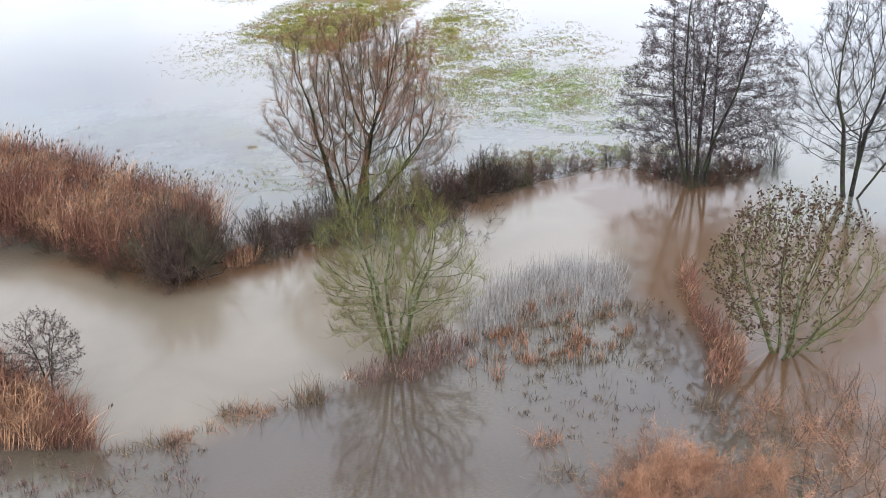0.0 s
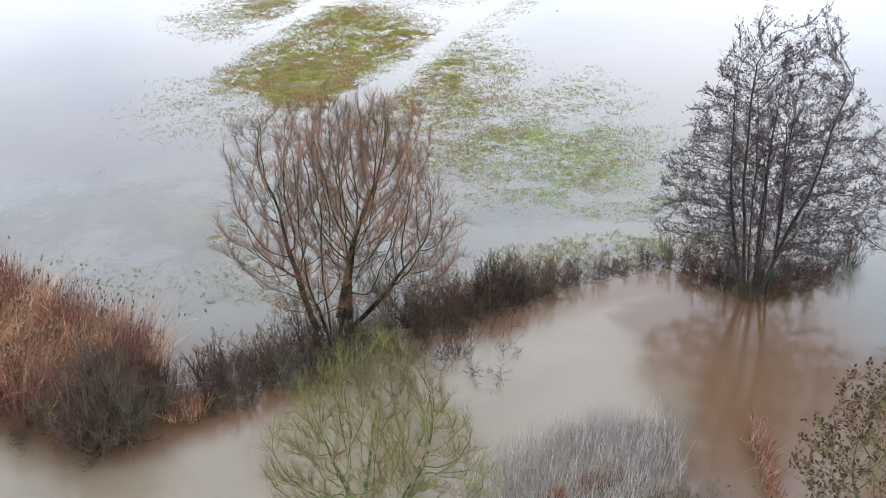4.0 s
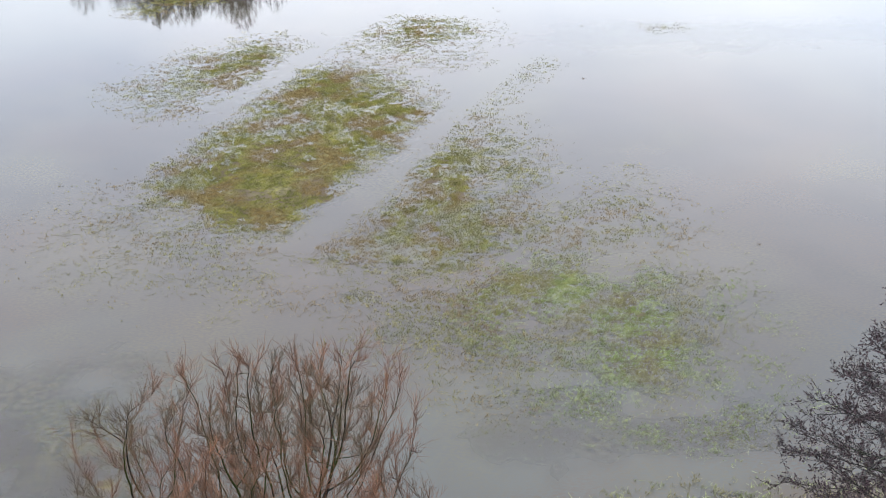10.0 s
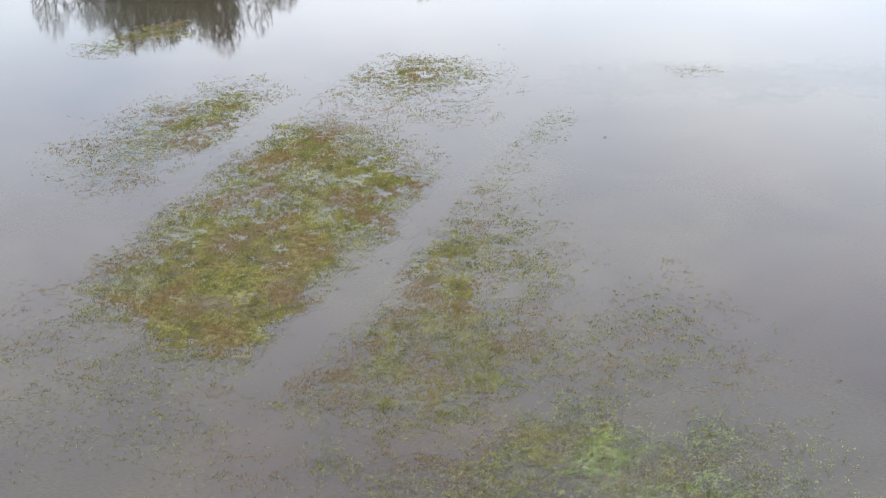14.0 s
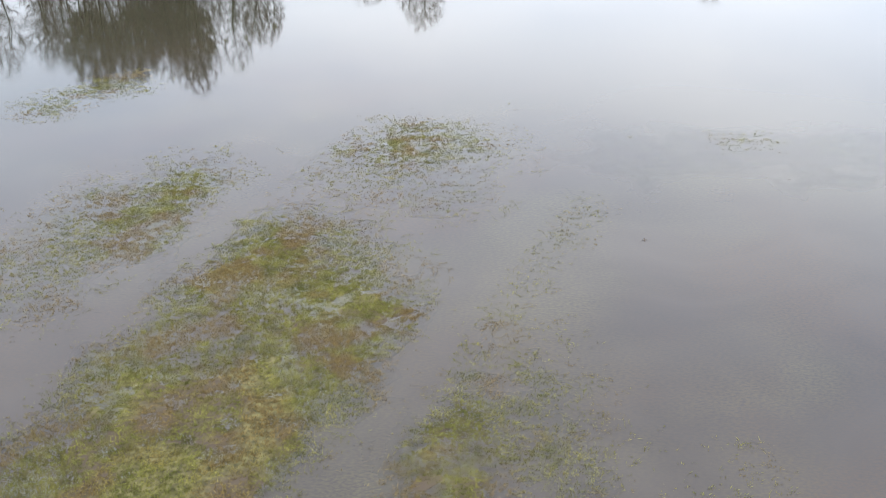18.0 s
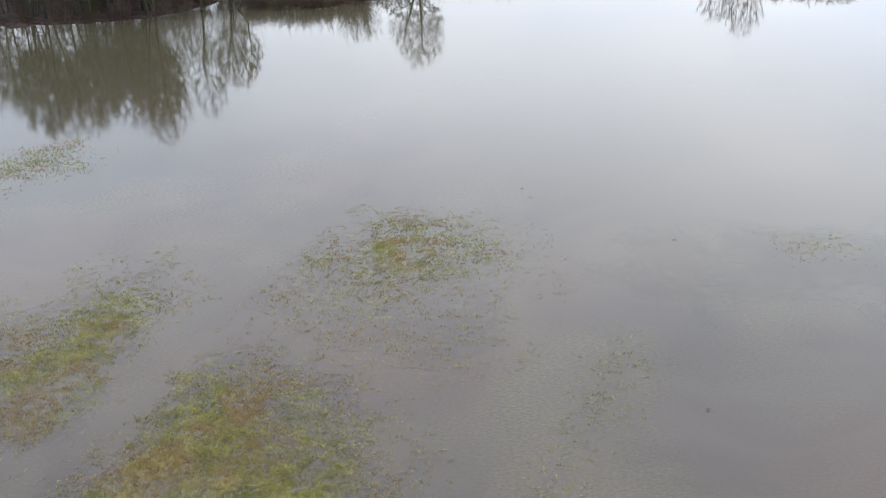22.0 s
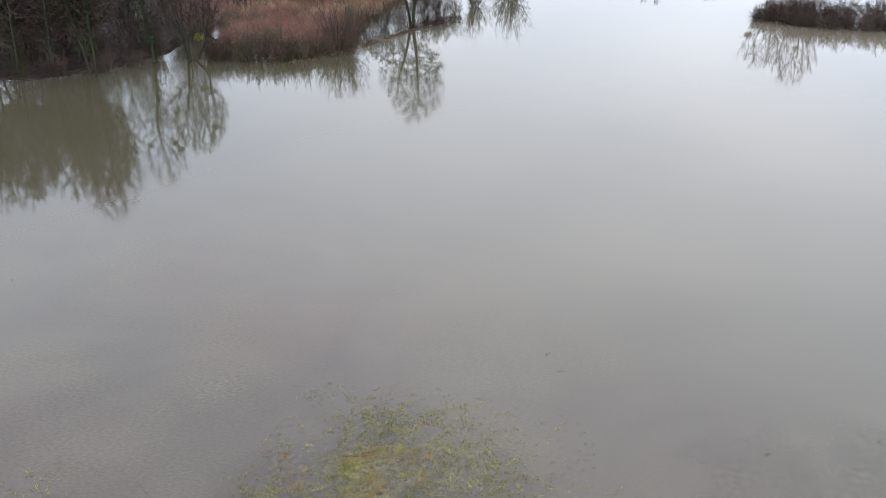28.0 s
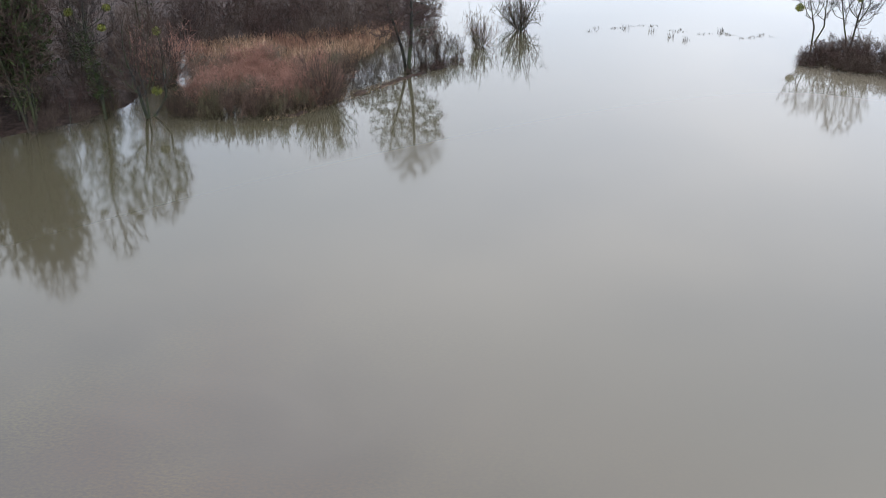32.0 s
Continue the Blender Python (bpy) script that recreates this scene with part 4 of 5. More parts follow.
water.data.attributes.new("depth", "FLOAT", "POINT").data.foreach_set("value", np.maximum(-ground_height(WX, WY, 0.25), 0.004).astype(np.float32).ravel())
tagged(water, "still silty grey-brown flood water mirroring an overcast sky", "water", kind="structure")

# ---- meadow grass that stands out of the water ----
def grass(name, label, polys, per_m2, h, width, mat, seed):
    """Matted tufts of blades, as thick as the plan says, thinned in small clumps and wheel tracks; they root no deeper than the grass is long."""
    rng = np.random.default_rng(seed)
    for_each = []
    for poly, level, soft, share in RAISED:
        if poly not in polys or not share:
            continue
        p = np.array(poly)
        lo, hi = p.min(0) - 2.5, p.max(0) + 2.5
        c = rng.uniform(lo, hi, (int(np.prod(hi - lo) * per_m2), 2))
        x, y = c[:, 0], c[:, 1]
        d = inside(poly, x, y) + (value_noise(x / 1.7, y / 1.7, 11) + 0.7 * value_noise(x / 0.6, y / 0.6, 12)) * soft * 1.3
        clump = value_noise(x / 0.24, y / 0.20, 33) + 0.8 * value_noise(x / 1.3, y / 0.8, 35) + 0.5 * value_noise(x / 4.0, y / 3.0, 36)
        rut = smooth(1.05, 0.6, np.minimum(line_distance(LANE_WEST, x, y), line_distance(LANE_EAST, x, y)) + value_noise(x / 0.7, y / 0.7, 13) * 0.6)
        cover = share * smooth(-soft * 1.7, soft * 1.3, d)
        for_each.append(c[rng.random(len(c)) < (1 - 0.95 * rut) * cover ** 1.2 * (0.10 + 0.90 * smooth(-0.50, 0.40, clump + 0.30 * cover))])
    c = np.concatenate(for_each)
    z = np.maximum(ground_height(c[:, 0], c[:, 1]), -0.022)
    n = 5
    xy = np.repeat(c, n, 0) + rng.normal(0, 0.045, (len(c) * n, 2)) * np.array([1.3, 0.8])
    V, F, _ = blades(rng, xy, np.repeat(z, n) - 0.01, h, width, 0.8, (0.2, -0.1), 1, 0.2)
    return tagged(mesh_object(name, V, F, mat), label, "grass", kind="stuff")


grass("meadow_grass", "short olive and straw-brown meadow grass standing in shallow water",
      [ISLE_MAIN, ISLE_EAST, ISLE_EAST_THIN, ISLE_WEST, ISLE_WEST_THIN, ISLE_NORTH, ISLE_NORTH_THIN, ISLE_MAIN_RIM, ISLE_FAR_WEST, WISP, SHOAL_SPOT, LOW_WEST, SHALLOW_SOUTH], 150, 0.085, 0.027, M_GRASS, 41)
grass("bank_grass", "pale yellow-green grass along the drowned river bank", [BANK_GRASS, BANK_GRASS_WEST], 90, 0.13, 0.028, M_BANKGRASS, 42)
grass("drowned_grass", "pale green drowned grass lying just under the flood water", [SHALLOW_WEST, SHALLOW_EAST], 70, 0.030, 0.040, M_PALEGRASS, 44)
grass("pale_grass", "pale fresh green grass just breaking the flood water", [PALE_GRASS], 150, 0.085, 0.028, M_PALEGRASS, 43)

# ---- trees beside the river ----
bare_tree("willow_tree", "bare multi-stemmed willow with mossy trunks and orange-brown twigs on the bank", (-4.1, 43.0, 0), 9.0,
          [(1.5, 2.2), (2.4, 4.4), (4.2, 5.0), (6.6, 4.6), (8.0, 3.7), (8.7, 2.0)], 11, 7, (4, 46), 0.75, 0.34, (M_WILLOW, M_WILLOW_BRANCH, M_WILLOW_TWIG), 5800, 0.22, 0.05, 6, 0.55, 0.38, 3, near=True, stem_bend=0.22, crowns=((0.55, 0),),
          least=0.0038, lobes=0.22, tip=0.0040, thick=1.45, power=1.68)
bare_tree("alder_tree", "dark leafless alder with several trunks and many catkins, in water", (12.2, 45.0, 0), 11.3,
          [(1.6, 2.4), (2.8, 3.9), (4.5, 3.8), (6.8, 2.9), (8.8, 2.0), (10.4, 1.2), (11.3, 0.4)], 12, 8, (2, 16), 0.55, 0.8, (M_ALDER, M_ALDER_TWIG), 6200, 0.24, 0.14, 4, 0.42, 0.25, 3,
          tip_leaves=85000, leaf_mat=M_CATKIN, leaf_size=0.031, leaf_name="catkin_mass", near=True, crowns=((-0.95, 0), (1.0, 0.2)), stem_bend=0.06, least=0.0046, tip=0.0042, thick=1.1, power=1.78)
bare_tree("oak_tree", "bare grey-brown tree with wide crooked limbs standing in flood water", (19.0, 43.2, 0), 11.0,
          [(1.4, 1.8), (2.6, 4.3), (6.0, 4.8), (9.0, 3.6), (10.6, 1.5)], 13, 4, (5, 36), 0.25, 0.30, (M_GREYBARK, M_GREYTWIG), 3800, 0.26, 0.06, 5, 0.5, 0.2, 3, near=True, lobes=0.3, tip=0.0045, thick=1.25, power=1.76, least=0.0042)
bare_tree("mossy_tree", "slender bare tree of pale green mossy stems rising from reeds", (-1.7, 30.2, 0), 7.6,
          [(0.8, 0.8), (1.6, 2.9), (3.0, 3.5), (4.8, 3.1), (6.4, 2.1), (7.4, 0.9)], 14, 6, (2, 24), 0.30, 0.45, (M_MOSSY, M_MOSSY_TWIG), 3000, 0.19, 0.12, 4, 0.48, 0.5, 3, near=True, tip=0.0040, stem_bend=0.10, least=0.0033, thick=1.3, power=1.68)
bare_tree("leafy_tree", "spreading bare tree with mossy stems and a few dry dark leaves", (11.9, 30.1, 0), 6.4,
          [(0.5, 0.7), (1.3, 2.6), (2.4, 3.7), (4.0, 3.5), (5.4, 2.5), (6.1, 1.1)], 15, 8, (4, 50), 0.24, 0.36, (M_MOSSY, M_MOSSY_TWIG), 2500, 0.19, 0.10, 4, 0.40, 0.35, 2,
          tip_leaves=7500, leaf_mat=M_DRYLEAF, leaf_size=0.062, leaf_side=(-1.0, 0.9, 2.6), near=True, tip=0.0040, stem_bend=0.15, least=0.0032, thick=1.25, power=1.70)
bare_tree("sapling", "small dark sapling with scattered purple-brown leaves at the water", (-13.4, 28.6, 0), 3.3,
          [(0.4, 1.2), (0.9, 1.7), (1.8, 1.6), (2.7, 1.0), (3.2, 0.3)], 16, 3, (2, 14), 0.06, 0.6, (M_ALDER, M_BRUSHBROWN), 900, 0.14, 0.04, 3, 0.26, 0.10, 2,
          tip_leaves=3400, leaf_mat=M_DRYLEAF, leaf_size=0.030, near=True, tip=0.0042, least=0.0036)

# ---- reeds, sedge and brush by the river ----
reed_bed("reed_bed", "tall rust-brown reed bed with grey plumes on the far bank", [(-23.8, 41.3), (-17.9, 40.0), (-15.9, 38.5), (-13.5, 37.2), (-11.4, 37.1), (-9.5, 39.4), (-11.7, 41.0), (-14.8, 42.9), (-18.1, 45.4), (-23.7, 48.0)],
         11000, 2.75, 0.026, 0.2, M_REED, 51, (0.16, -0.05), 0.09, 0.35, leaf=0.5, straw=0.8)
reed_bed("reed_bed", "golden brown reeds in a dense clump at the near bank", [(-18.0, 30.2), (-15.6, 29.6), (-14.0, 28.4), (-12.1, 26.9), (-11.0, 25.6), (-10.6, 25.2), (-13.8, 25.3), (-18.0, 25.3)],
         2800, 1.7, 0.024, 0.2, M_REED, 52, (0.22, -0.1), 0.02, 0.4, leaf=0.5, straw=0.6)
reed_bed("reed_bed", "grey thin reeds standing in open flood water", [(1.4, 34.7), (2.6, 36.1), (4.1, 36.7), (7.4, 37.0), (7.0, 33.7), (5.8, 32.9), (3.7, 32.1), (1.1, 31.4), (0.3, 33.0)],
         1700, 1.05, 0.018, 0.16, M_GREYREED, 53, (0.05, 0), 0, 0.3)
reed_bed("reed_bed", "rust-brown strip of reeds in the flooded margin", [(9.7, 36.5), (10.1, 36.2), (9.6, 32.9), (10.4, 31.6), (10.7, 30.4), (9.9, 28.5), (9.1, 27.7), (8.7, 28.4), (9.2, 29.9), (9.2, 32.7), (9.3, 35.3)],
         620, 1.0, 0.024, 0.3, M_REED, 54, (0.05, -0.05), 0.02, 0.35, leaf=0.5, clump=1.0, straw=0.4)
reed_bed("reed_skirt", "short pinkish-brown reeds round the foot of a mossy tree", [(-3.8, 28.4), (-2.9, 29.1), (-1.9, 29.8), (-1.0, 31.4), (0.1, 31.7), (0.9, 30.7), (0.2, 29.7), (-0.9, 28.8), (-2.1, 28.4), (-2.8, 28.3)],
         620, 0.85, 0.020, 0.28, M_THATCH, 55, (0.05, 0), 0, 0.35, leaf=0.4, clump=0.9, straw=0.35)
clump_stand("dock_stand", "rust-red dead dock and sedge in shallow water", [(0.6, 30.8), (3.1, 33.8), (5.4, 34.6), (7.5, 33.2), (6.3, 30.4), (3.8, 28.8), (2.0, 28.6), (0.9, 29.4)],
            85, 22, 0.13, 0.5, 0.035, 0.35, (M_DOCK, M_DOCK, M_SEDGE), 56, "dock")
clump_stand("sedge_stand", "scattered dead sedge tufts in the near shallows", [(-14.0, 25.3), (-10.3, 25.2), (-7.6, 25.6), (-7.0, 20.9), (-13.1, 19.9)], 120, 14, 0.12, 0.3, 0.03, 0.5, (M_SEDGE, M_THATCH, M_THATCH), 57, "sedge")
clump_stand("sedge_stand", "sparse dark stubble of drowned sedge in open shallows", [(0.6, 29.1), (4.0, 32.8), (8.4, 34.2), (9.1, 30.8), (8.3, 27.3), (4.9, 24.8), (2.0, 26.4)], 240, 7, 0.08, 0.22, 0.03, 0.5, (M_SEDGE, M_SEDGE, M_BRUSH), 58, "sedge")
clump_stand("sedge_stand", "loose dead stems along the drowned near bank", [(-8.6, 25.2), (-6.0, 26.8), (-3.6, 27.8), (-3.4, 28.7), (-5.8, 27.7), (-8.4, 26.2)], 40, 8, 0.1, 0.35, 0.028, 0.5, (M_SEDGE, M_REED), 59, "sedge")
for i, (x, y, w) in enumerate([(-6.3, 27.0, 0.55), (-7.1, 27.1, 0.3), (-4.5, 27.6, 0.5), (3.1, 25.4, 0.5), (3.4, 23.8, 0.7), (-9.0, 25.5, 0.5), (-8.4, 25.8, 0.4), (8.5, 27.1, 0.4)]):
    reed_bed("sedge_tuft", "small brown tuft of dead sedge standing in water", [(x - w, y - w * 0.7), (x + w, y - w * 0.5), (x + w, y + w * 0.6), (x - w, y + w * 0.4)], 130, 0.5 + 0.5 * (i == 2), 0.025, 0.75 - 0.45 * (i == 2), M_SEDGE if i % 3 else M_DOCK, 60 + i, droop=0.5, category="sedge")

shrub("thicket", "rounded dark brown thicket leaning over the river", (-10.7, 36.4, 0), 3.5, 4.8, 71, 90, 8, 9, (M_BRUSHBROWN, M_THICKET), least=0.0042)
variants = [shrub("bank_shrub", "dark leafless brush on the drowned river bank", (-7.9, 39.1, 0), 1.9, 2.6, 72, 30, 7, 6, (M_BRUSH,), "bank brush", lean=(5, 80), bend=-0.05, least=0.0058),
            shrub("bank_shrub", "brown twiggy brush on the drowned river bank", (-6.5, 39.9, 0), 1.6, 2.8, 73, 30, 7, 6, (M_THICKET,), "bank brush", lean=(8, 82), bend=-0.05, least=0.0058),
            shrub("bank_shrub", "brown brush with withered leaves on the river bank", (1.2, 44.6, 0), 1.3, 2.8, 74, 30, 7, 6, (M_REDBRUSH,), "bank brush", 900, M_LITTER, 0.045, lean=(8, 82), bend=-0.05, least=0.0058)]
rng = np.random.default_rng(75)
for i, (x, y, s) in enumerate([(-9.2, 38.1, 0.8), (-7.1, 38.7, 1.0), (-5.5, 40.0, 1.2), (-4.8, 41.4, 1.1), (-6.1, 41.1, 1.0), (-2.6, 42.3, 0.8), (-1.2, 43.0, 0.8), (0.0, 43.9, 0.85), (0.4, 43.3, 0.6),
                               (2.2, 44.9, 1.0), (3.1, 45.4, 0.75), (4.1, 45.9, 0.7), (5.2, 46.3, 0.55), (6.2, 46.8, 0.6), (7.3, 47.2, 0.5), (8.4, 47.6, 0.5), (9.5, 47.5, 0.8), (10.5, 46.9, 0.8),
                               (11.5, 46.4, 0.8), (13.4, 46.3, 0.8), (14.5, 46.5, 0.9), (-3.4, 41.0, 1.0), (1.3, 43.8, 0.8), (-8.2, 37.7, 0.7), (-4.3, 40.0, 0.9), (-2.0, 41.5, 0.6), (-7.6, 40.1, 0.8), (2.8, 44.5, 0.7), (15.6, 46.8, 0.7),
                               (10.2, 46.0, 0.6), (11.0, 45.5, 0.6), (13.3, 45.4, 0.7), (14.2, 45.8, 0.8), (16.6, 47.1, 0.7), (11.5, 45.2, 0.6), (12.9, 45.1, 0.55), (12.3, 45.8, 0.8), (12.1, 44.5, 0.4), (-0.6, 42.9, 0.9), (1.9, 44.2, 0.9), (3.6, 45.2, 0.9)]):
    ob = copy_thing(variants[i % 3], pose(x, y, 0, 0, 0, rng.uniform(0, 360)) @ Matrix.Scale(s, 4))
    ob.scale = (s, s, s * (1.0 + 0.2 * rng.random()))
green = shrub("lichen_shrub", "grey-green lichen-covered brush at the river bank", (-5.3, 39.3, 0), 2.0, 2.6, 76, 18, 6, 4, (M_LICHEN, M_LICHEN), "lichen brush", lean=(5, 65))
copy_thing(green, pose(-3.4, 40.6, 0, 0, 0, 130))
copy_thing(green, pose(-4.6, 38.7, 0, 0, 0, 60))
copy_thing(green, pose(-3.0, 39.4, 0, 0, 0, 300))
russet = shrub("russet_shrub", "fluffy red-brown leafless brush on the river bank", (-1.9, 44.0, 0), 1.7, 3.0, 78, 34, 6, 5, (M_REDBRUSH,), "russet brush", lean=(4, 60), bend=0.1, least=0.006)
for x, y, s in ((-0.6, 44.3, 1.0), (0.7, 44.6, 0.9), (1.7, 45.3, 0.9), (2.7, 45.8, 0.8), (4.6, 46.1, 0.7), (-16.8, 39.0, 0.7), (-15.1, 37.8, 0.75), (-13.5, 36.8, 0.8), (-18.5, 39.6, 0.7)):
    copy_thing(russet, pose(x, y, 0, 0, 0, 83 * x) @ Matrix.Scale(s, 4)).scale = (s, s, s)
# thin drowned brush in the shallows below the willow
drowned = shrub("drowned_shrub", "sparse brown brush drowned in the muddy shallows", (-2.0, 40.1, 0), 1.3, 3.0, 79, 16, 5, 4, (M_BRUSHBROWN,), "drowned brush", lean=(5, 85), bend=0.0, least=0.006)
for x, y, s in ((-0.4, 41.0, 0.9), (0.8, 41.9, 0.9), (-1.2, 41.6, 1.0), (1.8, 43.0, 0.8), (0.4, 40.5, 0.7), (-3.4, 38.8, 0.8), (-2.6, 41.0, 1.0), (-0.2, 42.2, 1.0), (-6.6, 38.6, 0.9), (-7.6, 38.2, 0.8), (-1.6, 38.9, 0.7)):
    copy_thing(drowned, pose(x, y, 0, 0, 0, 71 * x) @ Matrix.Scale(s, 4)).scale = (s, s, s)
shrub("fallen_branch", "dark bare branch lying half sunk in the river", (1.1, 40.9, 0), 0.7, 4.6, 80, 13, 8, 7, (M_ALDER, M_BRUSHBROWN), lean=(60, 88), bend=0.05, foot=0.1, least=0.0045, category="branch")
reed_bed("sedge_clump", "tan and russet sedge clump at the foot of the bank", [(-9.2, 37.1), (-8.1, 37.1), (-7.7, 38.0), (-8.8, 38.4)], 500, 0.75, 0.03, 0.35, M_REED, 77, category="sedge")
red = shrub("red_willow_bush", "pale orange leafless willow bush in the flooded margin", (6.2, 24.0, 0), 1.35, 2.6, 81, 44, 8, 7, (M_REDTWIG,), "red willow bushes", lean=(3, 42), least=0.0026)
for i, (x, y, s) in enumerate([(5.3, 23.2, 0.9), (6.9, 23.0, 1.0), (5.8, 22.0, 1.0), (7.6, 24.0, 0.7), (8.2, 22.6, 0.9), (4.6, 22.2, 0.8), (9.4, 23.4, 0.8), (7.2, 21.6, 1.0), (9.6, 21.8, 1.0)]):
    copy_thing(red, pose(x, y, 0, 0, 0, 70 * i) @ Matrix.Scale(s, 4)).scale = (s, s, s)
thin = shrub("brown_willow_bush", "thin brown leafless willow twigs over muddy water", (10.4, 25.0, 0), 1.5, 2.8, 82, 18, 6, 5, (M_REDBRUSH, M_REDTWIG), "brown willow bushes", lean=(3, 48), least=0.0028)
for i, (x, y, s) in enumerate([(9.2, 25.6, 0.7), (11.8, 25.8, 0.9), (12.6, 24.0, 1.2), (13.4, 26.2, 1.0), (11.2, 23.2, 1.1), (12.4, 22.2, 1.2), (10.2, 27.0, 0.7), (14.2, 24.6, 1.2), (13.0, 27.6, 0.8)]):
    copy_thing(thin, pose(x, y, 0, 0, 0, 50 * i) @ Matrix.Scale(s, 4)).scale = (s, s, s)


# lone tufts in the drowned meadow: x, y, size
TUFTS = [(4.1, 107.2, 0.05), (2.8, 100.5, 0.07), (10.4, 101.5, 0.07), (4.4, 106.1, 0.06), (9.6, 74.7, 0.30), (13.8, 65.9, 0.06), (-17.4, 83.9, 0.12), (9.0, 89.1, 0.06), (-17.6, 84.4, 0.20), (9.0, 89.0, 0.06), (9.9, 74.8, 0.35)]
for i, (x, y, r) in enumerate(TUFTS):
    rng = np.random.default_rng(700 + i)
    xy = np.array([[x, y]]) + rng.normal(0, r, (8 + int(120 * r), 2)) * np.array([0.9, 0.45])
    V, F, _ = blades(rng, xy, -0.05, 0.12, 0.025, 0.6, (0, 0), 2, 0.4)
    tagged(mesh_object("grass_tuft", V, F, M_SEDGE if i % 2 else M_GRASS), "small lone grass tuft in open flood water", "grass", "lone tufts", "stuff")
# ---- the far shore: wood, rust-red thicket, alders and an islet ----
wood_a = bare_tree("woodland_tree", "tall bare grey woodland tree behind the far shore", (-23.5, 142.1, 0.1), 11.5, [(2.0, 1.2), (4.0, 2.8), (7.5, 3.0), (10.0, 2.0), (11.2, 0.8)],
                   91, 2, (1, 10), 0.3, 0.6, (M_GREYBARK, M_UNDER), 1500, 0.36, 0.1, 3, 0.8, 0.3, 0, "far wood", ivy=900, least=0.019, tip=0.010, size=0.9)
wood_b = bare_tree("woodland_tree", "slim dark bare tree of the far wood", (-26.6, 143.1, 0.1), 10.0, [(1.2, 1.0), (3.0, 2.4), (6.5, 2.7), (8.8, 1.7), (9.8, 0.6)],
                   92, 3, (2, 14), 0.4, 0.6, (M_ALDER, M_UNDER), 1400, 0.36, 0.1, 3, 0.8, 0.3, 0, "far wood", ivy=900, least=0.019, tip=0.010, size=0.9)
rng = np.random.default_rng(93)
for i, (x, y) in enumerate([(-22.5, 140.6), (-27.3, 140.5), (-30.4, 140.2), (-25.3, 141.0), (-29.0, 141.3), (-31.7, 141.0), (-34.4, 141.9), (-24.7, 146.6), (-28.7, 146.2), (-32.8, 147.2), (-37.0, 142.9),
                            (-23.1, 150.9), (-27.1, 152.3), (-31.6, 153.2), (-19.8, 155.1), (-40.3, 141.2), (-38.1, 148.2), (-25.0, 158.2), (-30.3, 160.0)]):
    s = rng.uniform(0.8, 1.05)
    copy_thing((wood_a, wood_b)[i % 2], pose(x, y, 0.1, 0, 0, rng.uniform(0, 360)) @ Matrix.Scale(s, 4)).scale = (0.9 * s,) * 3
bare_tree("shore_tree", "dark upright bare tree with mistletoe at the far water's edge", (-19.1, 142.7, 0), 9.2, [(1.6, 0.6), (3.0, 1.6), (6.0, 2.1), (8.2, 1.5), (9.1, 0.5)],
          95, 1, (2, 2), 0.05, 0.7, (M_ALDER, M_GREYTWIG), 1500, 0.28, 0.1, 3, 0.5, 0.3, 1, least=0.010, tip=0.006, thick=1.3, power=1.8, ivy=1500, balls=((0.9, -0.5, 5.6), (1.3, 0.4, 6.4), (-0.8, 0.3, 6.2)))
bare_tree("shore_tree", "small forked red-brown tree leaning over the far water's edge", (-16.6, 143.0, 0), 6.7, [(1.2, 0.8), (2.0, 2.2), (3.8, 2.7), (5.4, 2.1), (6.5, 0.8)],
          96, 3, (10, 38), 0.08, 0.28, (M_ALDER, M_UNDER), 1700, 0.24, 0.1, 4, 0.5, 0.3, 2, least=0.009, tip=0.006, thick=1.3, power=1.75, balls=((0.7, -0.4, 1.8), (1.2, 0.2, 4.8)))
bare_tree("alder_tree", "two-trunked bare brown alder on a strip of bank", (-2.0, 151.5, 0.05), 7.8, [(1.4, 1.4), (2.4, 2.7), (4.4, 2.9), (6.4, 2.1), (7.6, 0.7)],
          97, 2, (4, 11), 0.18, 0.7, (M_ALDER, M_UNDER), 2200, 0.26, 0.08, 4, 0.45, 0.15, 2, tip_leaves=7000, leaf_mat=M_CATKIN, leaf_size=0.040, leaf_name="catkin_mass", thick=1.35, least=0.010, tip=0.006, power=1.78)
bare_tree("mistletoe_tree", "pale bare tree with a mistletoe ball behind the islet brush", (25.8, 156.6, 0), 5.2, [(1.4, 0.8), (2.6, 1.9), (4.2, 2.1), (5.1, 1.0)],
          98, 2, (12, 30), 0.06, 0.35, (M_GREYBARK, M_GREYTWIG), 800, 0.22, 0.14, 3, 0.45, 0.35, 2, "islet trees", least=0.007, tip=0.006, thick=1.3, balls=((-1.3, -0.3, 2.2),))
bare_tree("mistletoe_tree", "bare slender tree on the flooded islet", (27.9, 155.2, 0), 6.1, [(1.4, 0.9), (2.6, 2.1), (4.6, 2.3), (6.0, 1.0)],
          99, 3, (3, 20), 0.10, 0.4, (M_GREYBARK, M_GREYTWIG), 1000, 0.22, 0.14, 3, 0.45, 0.35, 2, "islet trees", least=0.007, tip=0.006, thick=1.3, balls=((0.4, 0, 3.2),))
bare_tree("dead_pole", "thin leaning dead trunk standing in the water", (-20.5, 140.9, 0), 3.0, [(2.4, 0.15), (2.7, 0.3), (3.0, 0.2)], 100, 1, (4, 4), 0.02, 0.95, (M_ALDER, M_UNDER), 12, 0.24, 0.2, 1, 0.3, 0.4, tip=0.02)

